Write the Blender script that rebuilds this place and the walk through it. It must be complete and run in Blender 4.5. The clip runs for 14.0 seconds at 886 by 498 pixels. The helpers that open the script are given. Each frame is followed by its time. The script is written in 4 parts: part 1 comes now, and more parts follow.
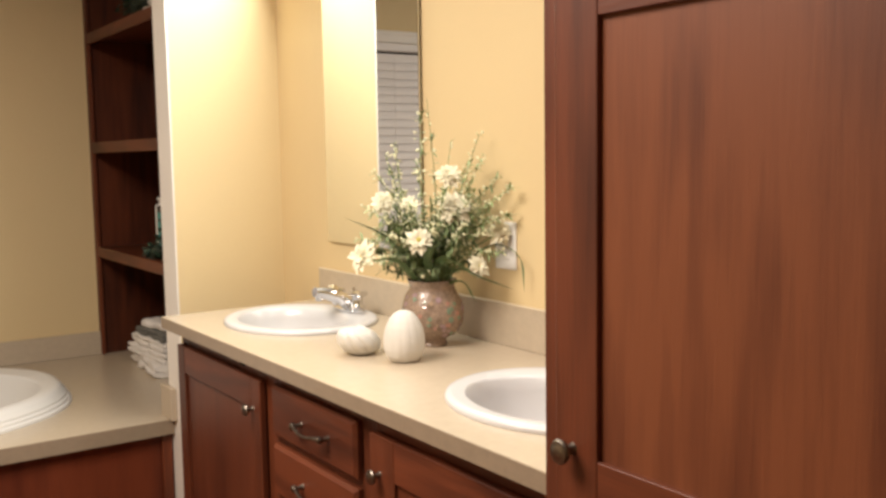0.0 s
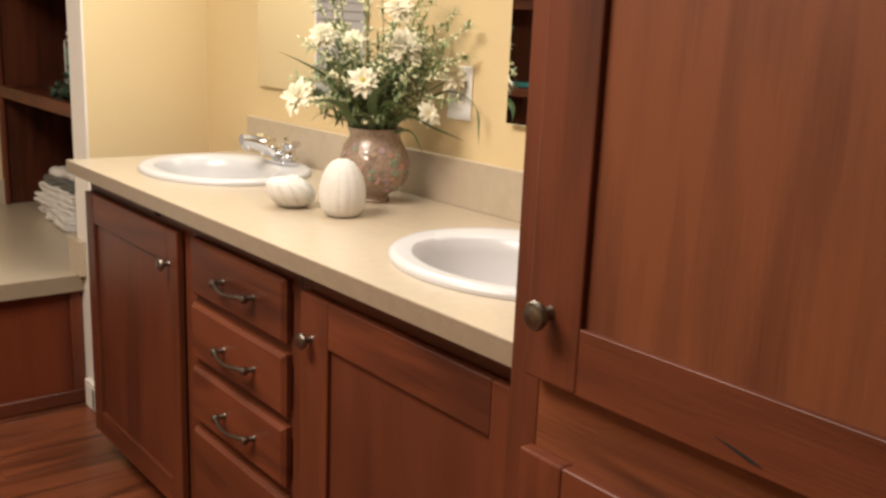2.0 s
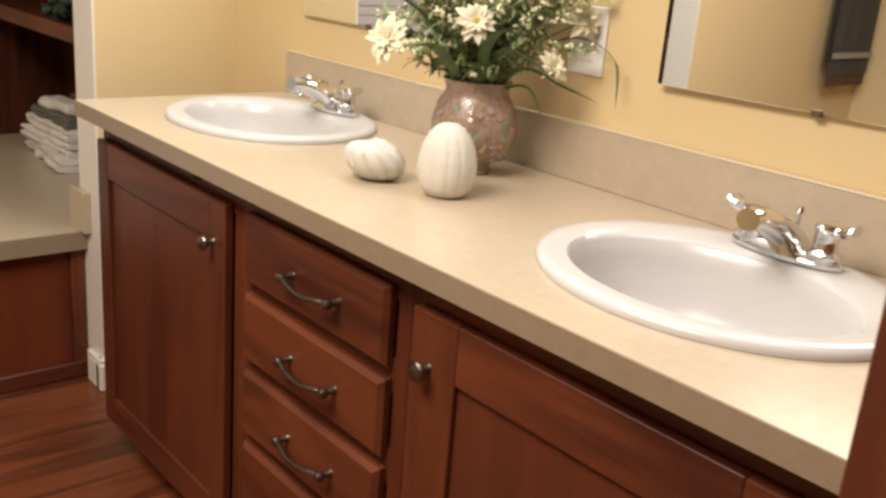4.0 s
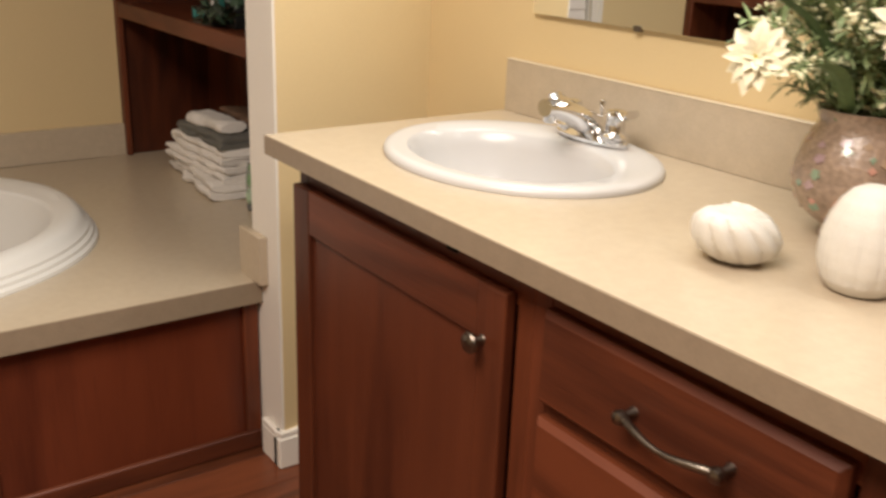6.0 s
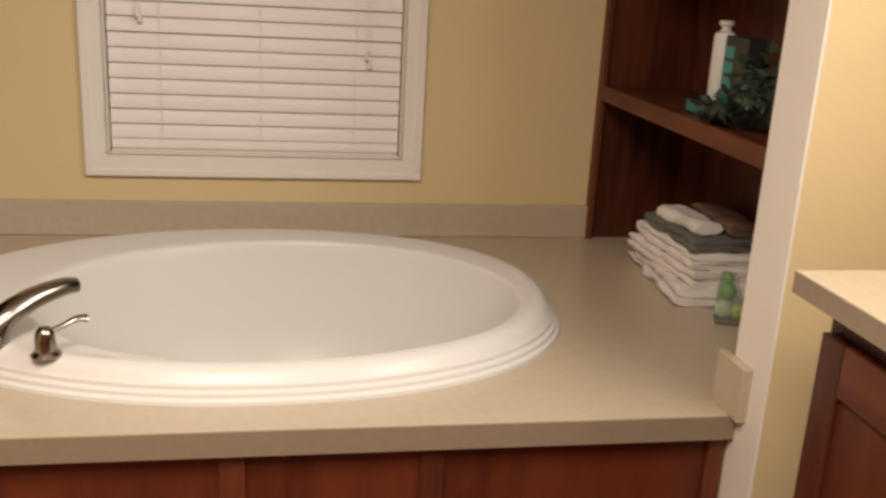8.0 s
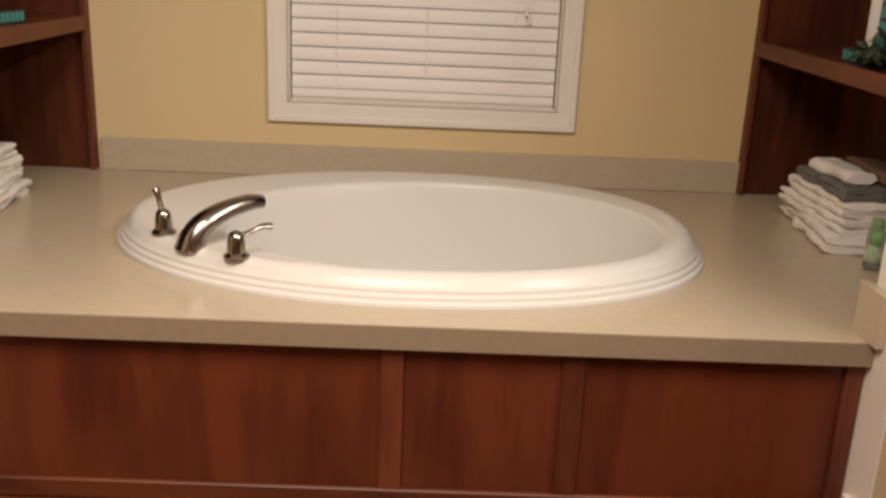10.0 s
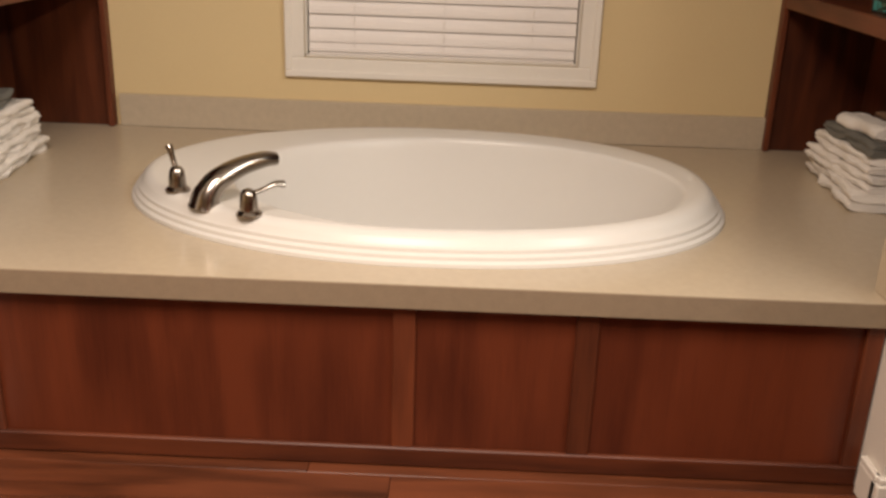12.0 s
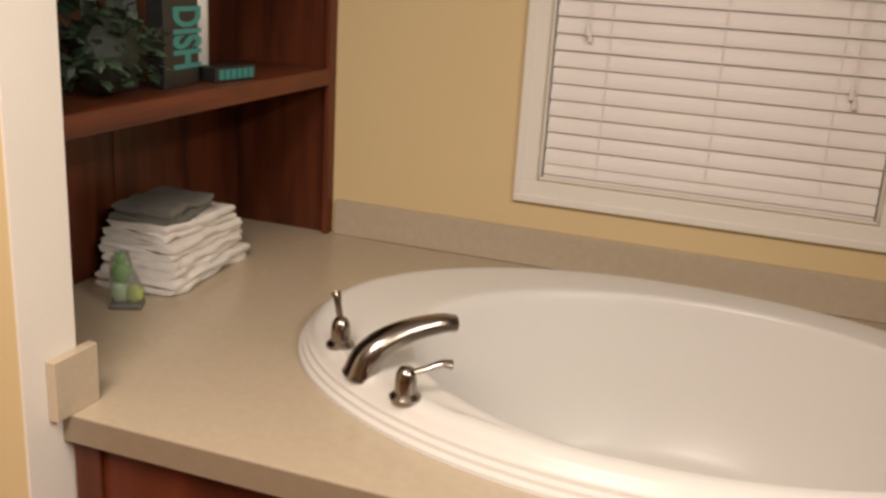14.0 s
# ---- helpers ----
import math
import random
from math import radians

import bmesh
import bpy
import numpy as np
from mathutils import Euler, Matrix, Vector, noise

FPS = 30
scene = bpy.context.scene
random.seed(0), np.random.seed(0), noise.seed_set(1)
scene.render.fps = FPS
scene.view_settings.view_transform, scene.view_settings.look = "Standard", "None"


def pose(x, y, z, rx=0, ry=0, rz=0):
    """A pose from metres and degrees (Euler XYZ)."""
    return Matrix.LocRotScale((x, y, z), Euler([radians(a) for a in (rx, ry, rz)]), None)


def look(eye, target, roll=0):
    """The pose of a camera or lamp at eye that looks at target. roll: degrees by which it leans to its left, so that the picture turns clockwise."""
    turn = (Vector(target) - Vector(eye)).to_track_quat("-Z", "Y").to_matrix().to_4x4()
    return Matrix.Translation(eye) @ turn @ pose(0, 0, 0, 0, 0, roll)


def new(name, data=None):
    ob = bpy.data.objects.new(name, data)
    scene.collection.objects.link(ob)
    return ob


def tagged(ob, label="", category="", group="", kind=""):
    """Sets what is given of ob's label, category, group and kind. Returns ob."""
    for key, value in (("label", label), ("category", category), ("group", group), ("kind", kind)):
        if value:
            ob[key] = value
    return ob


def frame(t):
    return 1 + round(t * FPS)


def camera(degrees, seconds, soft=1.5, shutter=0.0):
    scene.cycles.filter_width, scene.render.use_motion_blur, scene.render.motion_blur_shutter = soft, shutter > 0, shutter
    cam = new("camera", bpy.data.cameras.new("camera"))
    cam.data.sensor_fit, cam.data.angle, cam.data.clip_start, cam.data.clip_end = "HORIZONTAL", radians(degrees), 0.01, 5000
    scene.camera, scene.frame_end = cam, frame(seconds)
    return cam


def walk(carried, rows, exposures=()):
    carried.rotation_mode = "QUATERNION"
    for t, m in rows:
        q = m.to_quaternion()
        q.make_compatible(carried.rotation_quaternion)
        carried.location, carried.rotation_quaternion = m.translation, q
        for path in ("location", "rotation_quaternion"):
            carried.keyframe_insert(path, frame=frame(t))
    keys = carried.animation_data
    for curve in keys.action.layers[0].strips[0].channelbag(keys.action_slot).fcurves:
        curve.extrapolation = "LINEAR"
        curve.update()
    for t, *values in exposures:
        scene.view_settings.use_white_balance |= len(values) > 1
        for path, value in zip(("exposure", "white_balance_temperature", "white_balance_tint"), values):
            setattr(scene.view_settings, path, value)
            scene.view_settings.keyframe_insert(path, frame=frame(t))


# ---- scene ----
cam = camera(50.56, 14.0, soft=2.8, shutter=0.3)
PATH = [
    (0, (0.931, 2.939, 1.331), (2.123, 4.655, 1.121), -0.9),
    (0.5, (0.918, 2.945, 1.280), (2.155, 4.621, 1.011), -0.0),
    (1, (0.936, 2.969, 1.250), (2.192, 4.620, 0.926), 0.9),
    (1.5, (0.993, 3.062, 1.239), (2.277, 4.674, 0.835), 1.7),
    (2, (1.034, 3.142, 1.243), (2.328, 4.724, 0.762), 2.4),
    (2.2, (1.039, 3.170, 1.247), (2.335, 4.743, 0.742), 3.0),
    (4.3, (1.123, 3.727, 1.231), (2.444, 5.223, 0.578), 4.9),
    (4.5, (1.144, 3.784, 1.215), (2.429, 5.304, 0.546), 4.7),
    (5, (1.177, 3.906, 1.206), (2.367, 5.483, 0.494), 3.0),
    (5.5, (1.171, 4.064, 1.199), (2.346, 5.657, 0.500), 2.7),
    (6, (1.148, 4.239, 1.224), (2.304, 5.847, 0.526), 2.1),
    (6.5, (1.169, 4.417, 1.234), (2.163, 6.137, 0.554), 1.0),
    (7, (1.163, 4.506, 1.238), (1.914, 6.362, 0.603), 1.3),
    (7.5, (1.120, 4.530, 1.243), (1.656, 6.468, 0.639), 2.5),
    (8, (1.059, 4.507, 1.260), (1.430, 6.485, 0.661), 3.2),
    (8.5, (1.053, 4.499, 1.199), (1.253, 6.513, 0.638), 3.6),
    (9, (1.052, 4.427, 1.172), (1.094, 6.450, 0.610), 2.7),
    (11.5, (1.048, 4.274, 1.144), (1.068, 6.240, 0.408), 2.2),
    (12, (1.083, 4.335, 1.156), (1.053, 6.306, 0.434), 2.0),
    (12.5, (1.138, 4.441, 1.195), (0.996, 6.414, 0.488), 2.2),
    (13, (1.185, 4.542, 1.226), (0.892, 6.512, 0.558), 2.8),
    (13.5, (1.191, 4.688, 1.231), (0.724, 6.637, 0.605), 3.2),
    (14, (1.163, 4.872, 1.241), (0.512, 6.774, 0.632), 3.6),
]
# the camera's own white balance drifts warmer as it turns to the tub
walk(cam, [(t, look(eye, target, roll)) for t, eye, target, roll in PATH], [(0.0, 0.09, 6250, 11.5), (2.0, 0.0, 6300, 11.5), (5.0, -0.06, 6250, 12.0), (7.0, -0.05, 6400, 12.5), (8.5, -0.06, 6650, 16.0), (11.5, 0.0, 6700, 17.0), (12.5, 0.03, 6700, 17.0), (14.0, -0.04, 6650, 16.0)])

# ---- light ----
world = bpy.data.worlds.new("night")
scene.world = world
world.use_nodes = True
world.node_tree.nodes["Background"].inputs[0].default_value = (0.02, 0.025, 0.04, 1)
world.node_tree.nodes["Background"].inputs[1].default_value = 0.3


def area_lamp(name, m, sx, sy, watts, colour):
    data = bpy.data.lights.new(name, "AREA")
    data.shape, data.size, data.size_y, data.energy, data.color = "RECTANGLE", sx, sy, watts, colour
    ob = new(name, data)
    ob.matrix_world = m
    return ob


WARM, WHITE = (1.0, 0.872, 0.735), (0.97, 1.0, 0.925)
# bulbs over the two mirrors, and the ceiling light in the middle of the room
area_lamp("vanity_lamp", look((2.285, 5.44, 2.08), (1.20, 5.44, 1.70)), 0.86, 0.14, 19, WHITE)
area_lamp("vanity_lamp", look((2.285, 4.30, 2.08), (1.20, 4.30, 1.70)), 0.86, 0.14, 12, WHITE)
area_lamp("ceiling_lamp", look((0.66, 4.60, 2.38), (0.66, 4.601, 0.0)), 0.9, 1.2, 76, WARM)


# ---- materials ----
def material(name, colour, rough=0.5, metal=0.0, vary=0.06, scale=6.0, fine=120.0, bump=0.02, coat=0.0, stretch=(1, 1, 1), rand=0.0, spec=0.5):
    """A base colour that varies at two scales, with fine relief."""
    m = bpy.data.materials.new(name)
    m.use_nodes = True
    nt = m.node_tree
    p = nt.nodes["Principled BSDF"]
    p.inputs["Roughness"].default_value = rough
    p.inputs["Metallic"].default_value = metal
    p.inputs["Coat Weight"].default_value = coat
    p.inputs["Coat Roughness"].default_value = 0.15
    p.inputs["Specular IOR Level"].default_value = spec
    tc = nt.nodes.new("ShaderNodeTexCoord")
    mp = nt.nodes.new("ShaderNodeMapping")
    mp.inputs["Scale"].default_value = stretch
    nt.links.new(tc.outputs["Object"], mp.inputs[0])
    n1 = nt.nodes.new("ShaderNodeTexNoise")
    n1.inputs["Scale"].default_value, n1.inputs["Detail"].default_value = scale, 4
    n2 = nt.nodes.new("ShaderNodeTexNoise")
    n2.inputs["Scale"].default_value, n2.inputs["Detail"].default_value = fine, 3
    for n in (n1, n2):
        nt.links.new(mp.outputs[0], n.inputs["Vector"])
    add = nt.nodes.new("ShaderNodeMath")
    add.operation = "ADD"
    nt.links.new(n1.outputs[0], add.inputs[0])
    nt.links.new(n2.outputs[0], add.inputs[1])
    rng = nt.nodes.new("ShaderNodeMapRange")
    rng.inputs[1].default_value, rng.inputs[2].default_value = 0.6, 1.4
    rng.inputs[3].default_value, rng.inputs[4].default_value = 1 - vary, 1 + vary
    nt.links.new(add.outputs[0], rng.inputs[0])
    value = rng.outputs[0]
    if rand:
        info = nt.nodes.new("ShaderNodeObjectInfo")
        r2 = nt.nodes.new("ShaderNodeMapRange")
        r2.inputs[3].default_value, r2.inputs[4].default_value = 1 - rand, 1 + rand
        nt.links.new(info.outputs["Random"], r2.inputs[0])
        mul = nt.nodes.new("ShaderNodeMath")
        mul.operation = "MULTIPLY"
        nt.links.new(value, mul.inputs[0])
        nt.links.new(r2.outputs[0], mul.inputs[1])
        value = mul.outputs[0]
    hsv = nt.nodes.new("ShaderNodeHueSaturation")
    hsv.inputs["Color"].default_value = (*colour, 1)
    nt.links.new(value, hsv.inputs["Value"])
    nt.links.new(hsv.outputs[0], p.inputs["Base Color"])
    if bump:
        b = nt.nodes.new("ShaderNodeBump")
        b.inputs["Strength"].default_value, b.inputs["Distance"].default_value = 1.0, bump * 0.05
        nt.links.new(add.outputs[0], b.inputs["Height"])
        nt.links.new(b.outputs[0], p.inputs["Normal"])
    return m


def wood(name, grain, dark, light, rough=0.46, rand=0.14, ring=8.0, streaks=0.75, plume=0.0):
    """Stained wood with its grain along the axis x, y or z: broad figure, streaks and pores."""
    m = bpy.data.materials.new(name)
    m.use_nodes = True
    nt = m.node_tree
    p = nt.nodes["Principled BSDF"]
    tc = nt.nodes.new("ShaderNodeTexCoord")
    info = nt.nodes.new("ShaderNodeObjectInfo")
    shift = nt.nodes.new("ShaderNodeVectorMath")
    shift.operation = "SCALE"
    shift.inputs[0].default_value = (17.3, 9.1, 23.7)
    nt.links.new(info.outputs["Random"], shift.inputs["Scale"])
    off = nt.nodes.new("ShaderNodeVectorMath")
    nt.links.new(tc.outputs["Object"], off.inputs[0])
    nt.links.new(shift.outputs[0], off.inputs[1])

    def layer(scale, along, detail, distortion=0.0):
        mp = nt.nodes.new("ShaderNodeMapping")
        s = [1.0, 1.0, 1.0]
        s["xyz".index(grain)] = along
        mp.inputs["Scale"].default_value = s
        nt.links.new(off.outputs[0], mp.inputs[0])
        n = nt.nodes.new("ShaderNodeTexNoise")
        n.inputs["Scale"].default_value, n.inputs["Detail"].default_value = scale, detail
        n.inputs["Distortion"].default_value = distortion
        nt.links.new(mp.outputs[0], n.inputs["Vector"])
        return n.outputs[0]

    figure = layer(ring, 0.13, 2, 0.6)
    bands = nt.nodes.new("ShaderNodeMath")
    bands.operation = "MULTIPLY"
    bands.inputs[1].default_value = 26.0
    nt.links.new(figure, bands.inputs[0])
    sine = nt.nodes.new("ShaderNodeMath")
    sine.operation = "SINE"
    nt.links.new(bands.outputs[0], sine.inputs[0])
    streak, pores = layer(30, 0.08, 4), layer(260, 0.05, 2)
    mix = None
    for value, weight in ((sine.outputs[0], 0.13), (figure, 0.9), (streak, streaks), (pores, 0.4), (layer(2.6, 0.6, 3), 1.35 - streaks)):
        k = nt.nodes.new("ShaderNodeMath")
        k.operation = "MULTIPLY_ADD"
        k.inputs[1].default_value = weight
        nt.links.new(value, k.inputs[0])
        if mix is None:
            k.inputs[2].default_value = 0.0
        else:
            nt.links.new(mix, k.inputs[2])
        mix = k.outputs[0]
    if plume:
        # tall pointed plumes, as plain-sawn veneer shows them
        wide = nt.nodes.new("ShaderNodeMath")
        wide.operation = "MULTIPLY"
        wide.inputs[1].default_value = 17.0
        nt.links.new(layer(8.5, 0.24, 1.0, 0.15), wide.inputs[0])
        wave = nt.nodes.new("ShaderNodeMath")
        wave.operation = "SINE"
        nt.links.new(wide.outputs[0], wave.inputs[0])
        k = nt.nodes.new("ShaderNodeMath")
        k.operation = "MULTIPLY_ADD"
        k.inputs[1].default_value = plume
        nt.links.new(wave.outputs[0], k.inputs[0])
        nt.links.new(mix, k.inputs[2])
        mix = k.outputs[0]
    ramp = nt.nodes.new("ShaderNodeMapRange")
    ramp.inputs[1].default_value, ramp.inputs[2].default_value = 0.92, 1.60
    nt.links.new(mix, ramp.inputs[0])
    col = nt.nodes.new("ShaderNodeMix")
    col.data_type = "RGBA"
    col.inputs[6].default_value, col.inputs[7].default_value = (*dark, 1), (*light, 1)
    nt.links.new(ramp.outputs[0], col.inputs[0])
    r2 = nt.nodes.new("ShaderNodeMapRange")
    r2.inputs[3].default_value, r2.inputs[4].default_value = 1 - rand, 1 + rand
    nt.links.new(info.outputs["Random"], r2.inputs[0])
    hsv = nt.nodes.new("ShaderNodeHueSaturation")
    nt.links.new(col.outputs[2], hsv.inputs["Color"])
    nt.links.new(r2.outputs[0], hsv.inputs["Value"])
    nt.links.new(hsv.outputs[0], p.inputs["Base Color"])
    p.inputs["Roughness"].default_value = rough
    p.inputs["Specular IOR Level"].default_value = 0.4
    b = nt.nodes.new("ShaderNodeBump")
    b.inputs["Strength"].default_value, b.inputs["Distance"].default_value = 0.5, 0.0006
    nt.links.new(pores, b.inputs["Height"])
    nt.links.new(b.outputs[0], p.inputs["Normal"])
    return m


def plain(name, colour, rough, metal=0.0, **inputs):
    m = bpy.data.materials.new(name)
    m.use_nodes = True
    p = m.node_tree.nodes["Principled BSDF"]
    p.inputs["Base Color"].default_value = (*colour, 1)
    p.inputs["Roughness"].default_value, p.inputs["Metallic"].default_value = rough, metal
    for key, value in inputs.items():
        p.inputs[key.replace("_", " ")].default_value = value
    return m


PAINT = material("yellow_wall_paint", (0.69, 0.542, 0.305), 0.6, vary=0.035, scale=2.0, fine=260, bump=0.003, spec=0.3)
CEIL = material("ceiling_paint", (0.75, 0.72, 0.66), 0.8, vary=0.03, fine=90, bump=0.05)
TRIM = material("white_trim_paint", (0.80, 0.755, 0.68), 0.4, vary=0.03, scale=5, fine=180, bump=0.006)
LAMINATE = material("beige_laminate", (0.49, 0.404, 0.294), 0.24, vary=0.06, scale=60, fine=420, bump=0.003)
# the same beige laminate, with the shade on upright edges put into its colour
EDGE_SHADED = material("laminate_edge_shaded", (0.275, 0.212, 0.145), 0.4, vary=0.10, scale=40, fine=300, bump=0.003)
SPLASH = material("laminate_splash", (0.49, 0.41, 0.305), 0.35, vary=0.10, scale=45, fine=300, bump=0.003)
CHERRY_D, CHERRY_L = (0.058, 0.0140, 0.0058), (0.148, 0.0375, 0.0138)
WOOD_Z = wood("cherry_wood_upright", "z", CHERRY_D, CHERRY_L, plume=0.07)
WOOD_Y = wood("cherry_wood_level", "y", CHERRY_D, CHERRY_L, plume=0.09)
WOOD_X = wood("cherry_wood_across", "x", CHERRY_D, CHERRY_L)
PANEL = wood("cherry_panel", "z", (0.068, 0.0160, 0.0067), (0.122, 0.031, 0.0120), rand=0.06, ring=4.0, streaks=0.35, plume=0.08)
APRON = wood("red_cherry_sheet", "z", (0.076, 0.0155, 0.0064), (0.145, 0.0325, 0.0122), rough=0.4, rand=0.03, ring=5.0, streaks=0.7, plume=0.06)
VENEER = wood("cherry_veneer", "z", (0.114, 0.0318, 0.0128), (0.192, 0.0590, 0.0226), rand=0.03, ring=11.0, streaks=0.95, plume=0.22)
DARK = wood("dark_shelf_wood", "z", (0.055, 0.016, 0.007), (0.12, 0.036, 0.015), rough=0.4)
FLOOR_W = wood("floor_plank_wood", "x", (0.050, 0.0150, 0.0066), (0.178, 0.052, 0.0215), rough=0.32, rand=0.25, ring=9.0, plume=0.06)
PORCELAIN = plain("white_porcelain", (0.57, 0.555, 0.545), 0.24)
ACRYLIC = material("white_acrylic", (0.700, 0.680, 0.640), 0.30, vary=0.01, scale=3, fine=40, bump=0.0, spec=0.35)
CHROME = plain("chrome", (0.75, 0.75, 0.76), 0.08, 1.0)
NICKEL = material("brushed_nickel", (0.36, 0.325, 0.29), 0.18, 1.0, vary=0.08, fine=200, bump=0.0)
PEWTER = material("antique_pewter", (0.20, 0.17, 0.14), 0.35, 1.0, vary=0.25, scale=60, fine=300, bump=0.01)
MIRROR = plain("mirror_silver", (0.88, 0.89, 0.88), 0.015, 1.0)
BLIND = material("white_blind_vinyl", (0.80, 0.752, 0.71), 0.45, vary=0.02, scale=8, fine=90, bump=0.0)
GAP = plain("dark_void", (0.01, 0.008, 0.006), 0.9)
TOWEL_W = material("white_terry", (0.88, 0.835, 0.775), 0.95, vary=0.08, scale=40, fine=500, bump=0.06)
TOWEL_G = material("grey_terry", (0.17, 0.165, 0.145), 0.95, vary=0.12, scale=40, fine=500, bump=0.06)
PLASTIC = material("white_plastic", (0.80, 0.78, 0.74), 0.3, vary=0.01, bump=0.0)
CERAMIC = material("white_bisque", (0.66, 0.63, 0.57), 0.6, vary=0.06, scale=30, fine=420, bump=0.012)


# ---- building helpers ----
def box(bm, x0, x1, y0, y1, z0, z1, bev=0.0, seg=1):
    m = Matrix.Translation(((x0 + x1) / 2, (y0 + y1) / 2, (z0 + z1) / 2)) @ Matrix.Diagonal((x1 - x0, y1 - y0, z1 - z0, 1))
    verts = bmesh.ops.create_cube(bm, size=1, matrix=m)["verts"]
    if bev:
        edges = list({e for v in verts for e in v.link_edges})
        bmesh.ops.bevel(bm, geom=edges, offset=bev, segments=seg, profile=0.5, affect="EDGES", clamp_overlap=True)
    return bm


def boxed(*a, **k):
    return box(bmesh.new(), *a, **k)


def rings(bm, rows, n=64, cap_start=False, cap_end=True):
    """Ovals (cx, cy, rx, ry, z, power) joined one to the next; a power over 2 makes its +x half fuller than an ellipse."""
    loops = []
    for cx, cy, rx, ry, z, *power in rows:
        k = 2 / power[0] if power else 1.0
        turns = [(math.cos(2 * math.pi * i / n), math.sin(2 * math.pi * i / n)) for i in range(n)]
        loops.append([bm.verts.new((cx + rx * (c ** k if c > 0 else c), cy + ry * (math.copysign(abs(w) ** k, w) if c > 0 else w), z)) for c, w in turns])
    for a, b in zip(loops, loops[1:]):
        for i in range(n):
            bm.faces.new((a[i], a[(i + 1) % n], b[(i + 1) % n], b[i]))
    if cap_end:
        bm.faces.new(loops[-1])
    if cap_start:
        bm.faces.new(loops[0][::-1])
    return bm


def turned(bm, m, profile, n=24):
    """A lathe shape from (radius, height) rows about the z axis of the pose m, closed at both ends."""
    start = set(bm.verts)
    rings(bm, [(0, 0, r, r, z) for r, z in profile], n, True, True)
    bmesh.ops.transform(bm, matrix=m, verts=[v for v in bm.verts if v not in start])
    return bm


def tube(bm, points, radii, n=10, flat=1.0):
    """A rounded rod through points; flat squeezes it across its up direction."""
    points = [Vector(p) for p in points]
    loops = []
    for i, p in enumerate(points):
        d = (points[min(i + 1, len(points) - 1)] - points[max(i - 1, 0)]).normalized()
        side = d.cross(Vector((0, 0, 1)))
        side = side.normalized() if side.length > 1e-4 else Vector((1, 0, 0))
        up = side.cross(d).normalized()
        r = radii[i] if isinstance(radii, (list, tuple)) else radii
        loops.append([bm.verts.new(p + side * r * math.cos(2 * math.pi * j / n) + up * r * flat * math.sin(2 * math.pi * j / n)) for j in range(n)])
    for a, b in zip(loops, loops[1:]):
        for j in range(n):
            bm.faces.new((a[j], a[(j + 1) % n], b[(j + 1) % n], b[j]))
    bm.faces.new(loops[0][::-1])
    bm.faces.new(loops[-1])
    return bm


def curve_points(points, steps=6):
    """Points of a smooth line through the given ones."""
    p = [Vector(q) for q in points]
    p = [2 * p[0] - p[1]] + p + [2 * p[-1] - p[-2]]
    out = []
    for i in range(1, len(p) - 2):
        for s in range(steps):
            t = s / steps
            out.append(0.5 * (2 * p[i] + (p[i + 1] - p[i - 1]) * t + (2 * p[i - 1] - 5 * p[i] + 4 * p[i + 1] - p[i + 2]) * t * t
                              + (3 * p[i] - p[i - 1] - 3 * p[i + 1] + p[i + 2]) * t ** 3))
    return out + [p[-2]]


def holed(bm, x0, x1, y0, y1, z0, z1, cx, cy, rx, ry, n=72):
    """A slab with an oval hole through it."""
    angles = [2 * math.pi * i / n for i in range(n)] + [math.atan2(y - cy, x - cx) % (2 * math.pi) for x in (x0, x1) for y in (y0, y1)]
    top_in, top_out, low_in, low_out = [], [], [], []
    for a in sorted(angles):
        c, s = math.cos(a), math.sin(a)
        r = 1 / math.hypot(c / rx, s / ry)
        d = min(((x1 if c > 0 else x0) - cx) / c if abs(c) > 1e-9 else 1e9, ((y1 if s > 0 else y0) - cy) / s if abs(s) > 1e-9 else 1e9)
        for store, k, z in ((top_in, r, z1), (top_out, d, z1), (low_in, r, z0), (low_out, d, z0)):
            store.append(bm.verts.new((cx + k * c, cy + k * s, z)))
    m = len(angles)
    for i in range(m):
        j = (i + 1) % m
        bm.faces.new((top_in[i], top_out[i], top_out[j], top_in[j]))
        bm.faces.new((low_in[j], low_out[j], low_out[i], low_in[i]))
        bm.faces.new((top_out[i], low_out[i], low_out[j], top_out[j]))
        bm.faces.new((top_in[j], low_in[j], low_in[i], top_in[i]))
    return bm


def finish(name, bm, mat, smooth=False):
    bmesh.ops.recalc_face_normals(bm, faces=bm.faces)
    me = bpy.data.meshes.new(name)
    bm.to_mesh(me)
    bm.free()
    me.materials.append(mat)
    if smooth:
        me.shade_smooth()
        me.set_sharp_from_angle(angle=radians(40))
    return new(name, me)


def part(name, bm, mat, parent, label="", smooth=False):
    """One mesh under a thing or under a part of it."""
    ob = finish(name, bm, mat, smooth)
    ob.parent = parent
    if parent.parent is None and parent.type == "EMPTY":
        ob.matrix_parent_inverse = parent.matrix_basis.inverted()
    return tagged(ob, label)


def thing(name, place, label, category, group=""):
    ob = new(name)
    ob.empty_display_size = 0.05
    ob.matrix_basis = Matrix.Translation(place)
    return tagged(ob, label, category, group)


def setting(name, bm, mat, label, category, smooth=False):
    return tagged(finish(name, bm, mat, smooth), label, category, kind="structure")


def lone(name, bm, mat, label, category, group="", smooth=True):
    return tagged(finish(name, bm, mat, smooth), label, category, group)


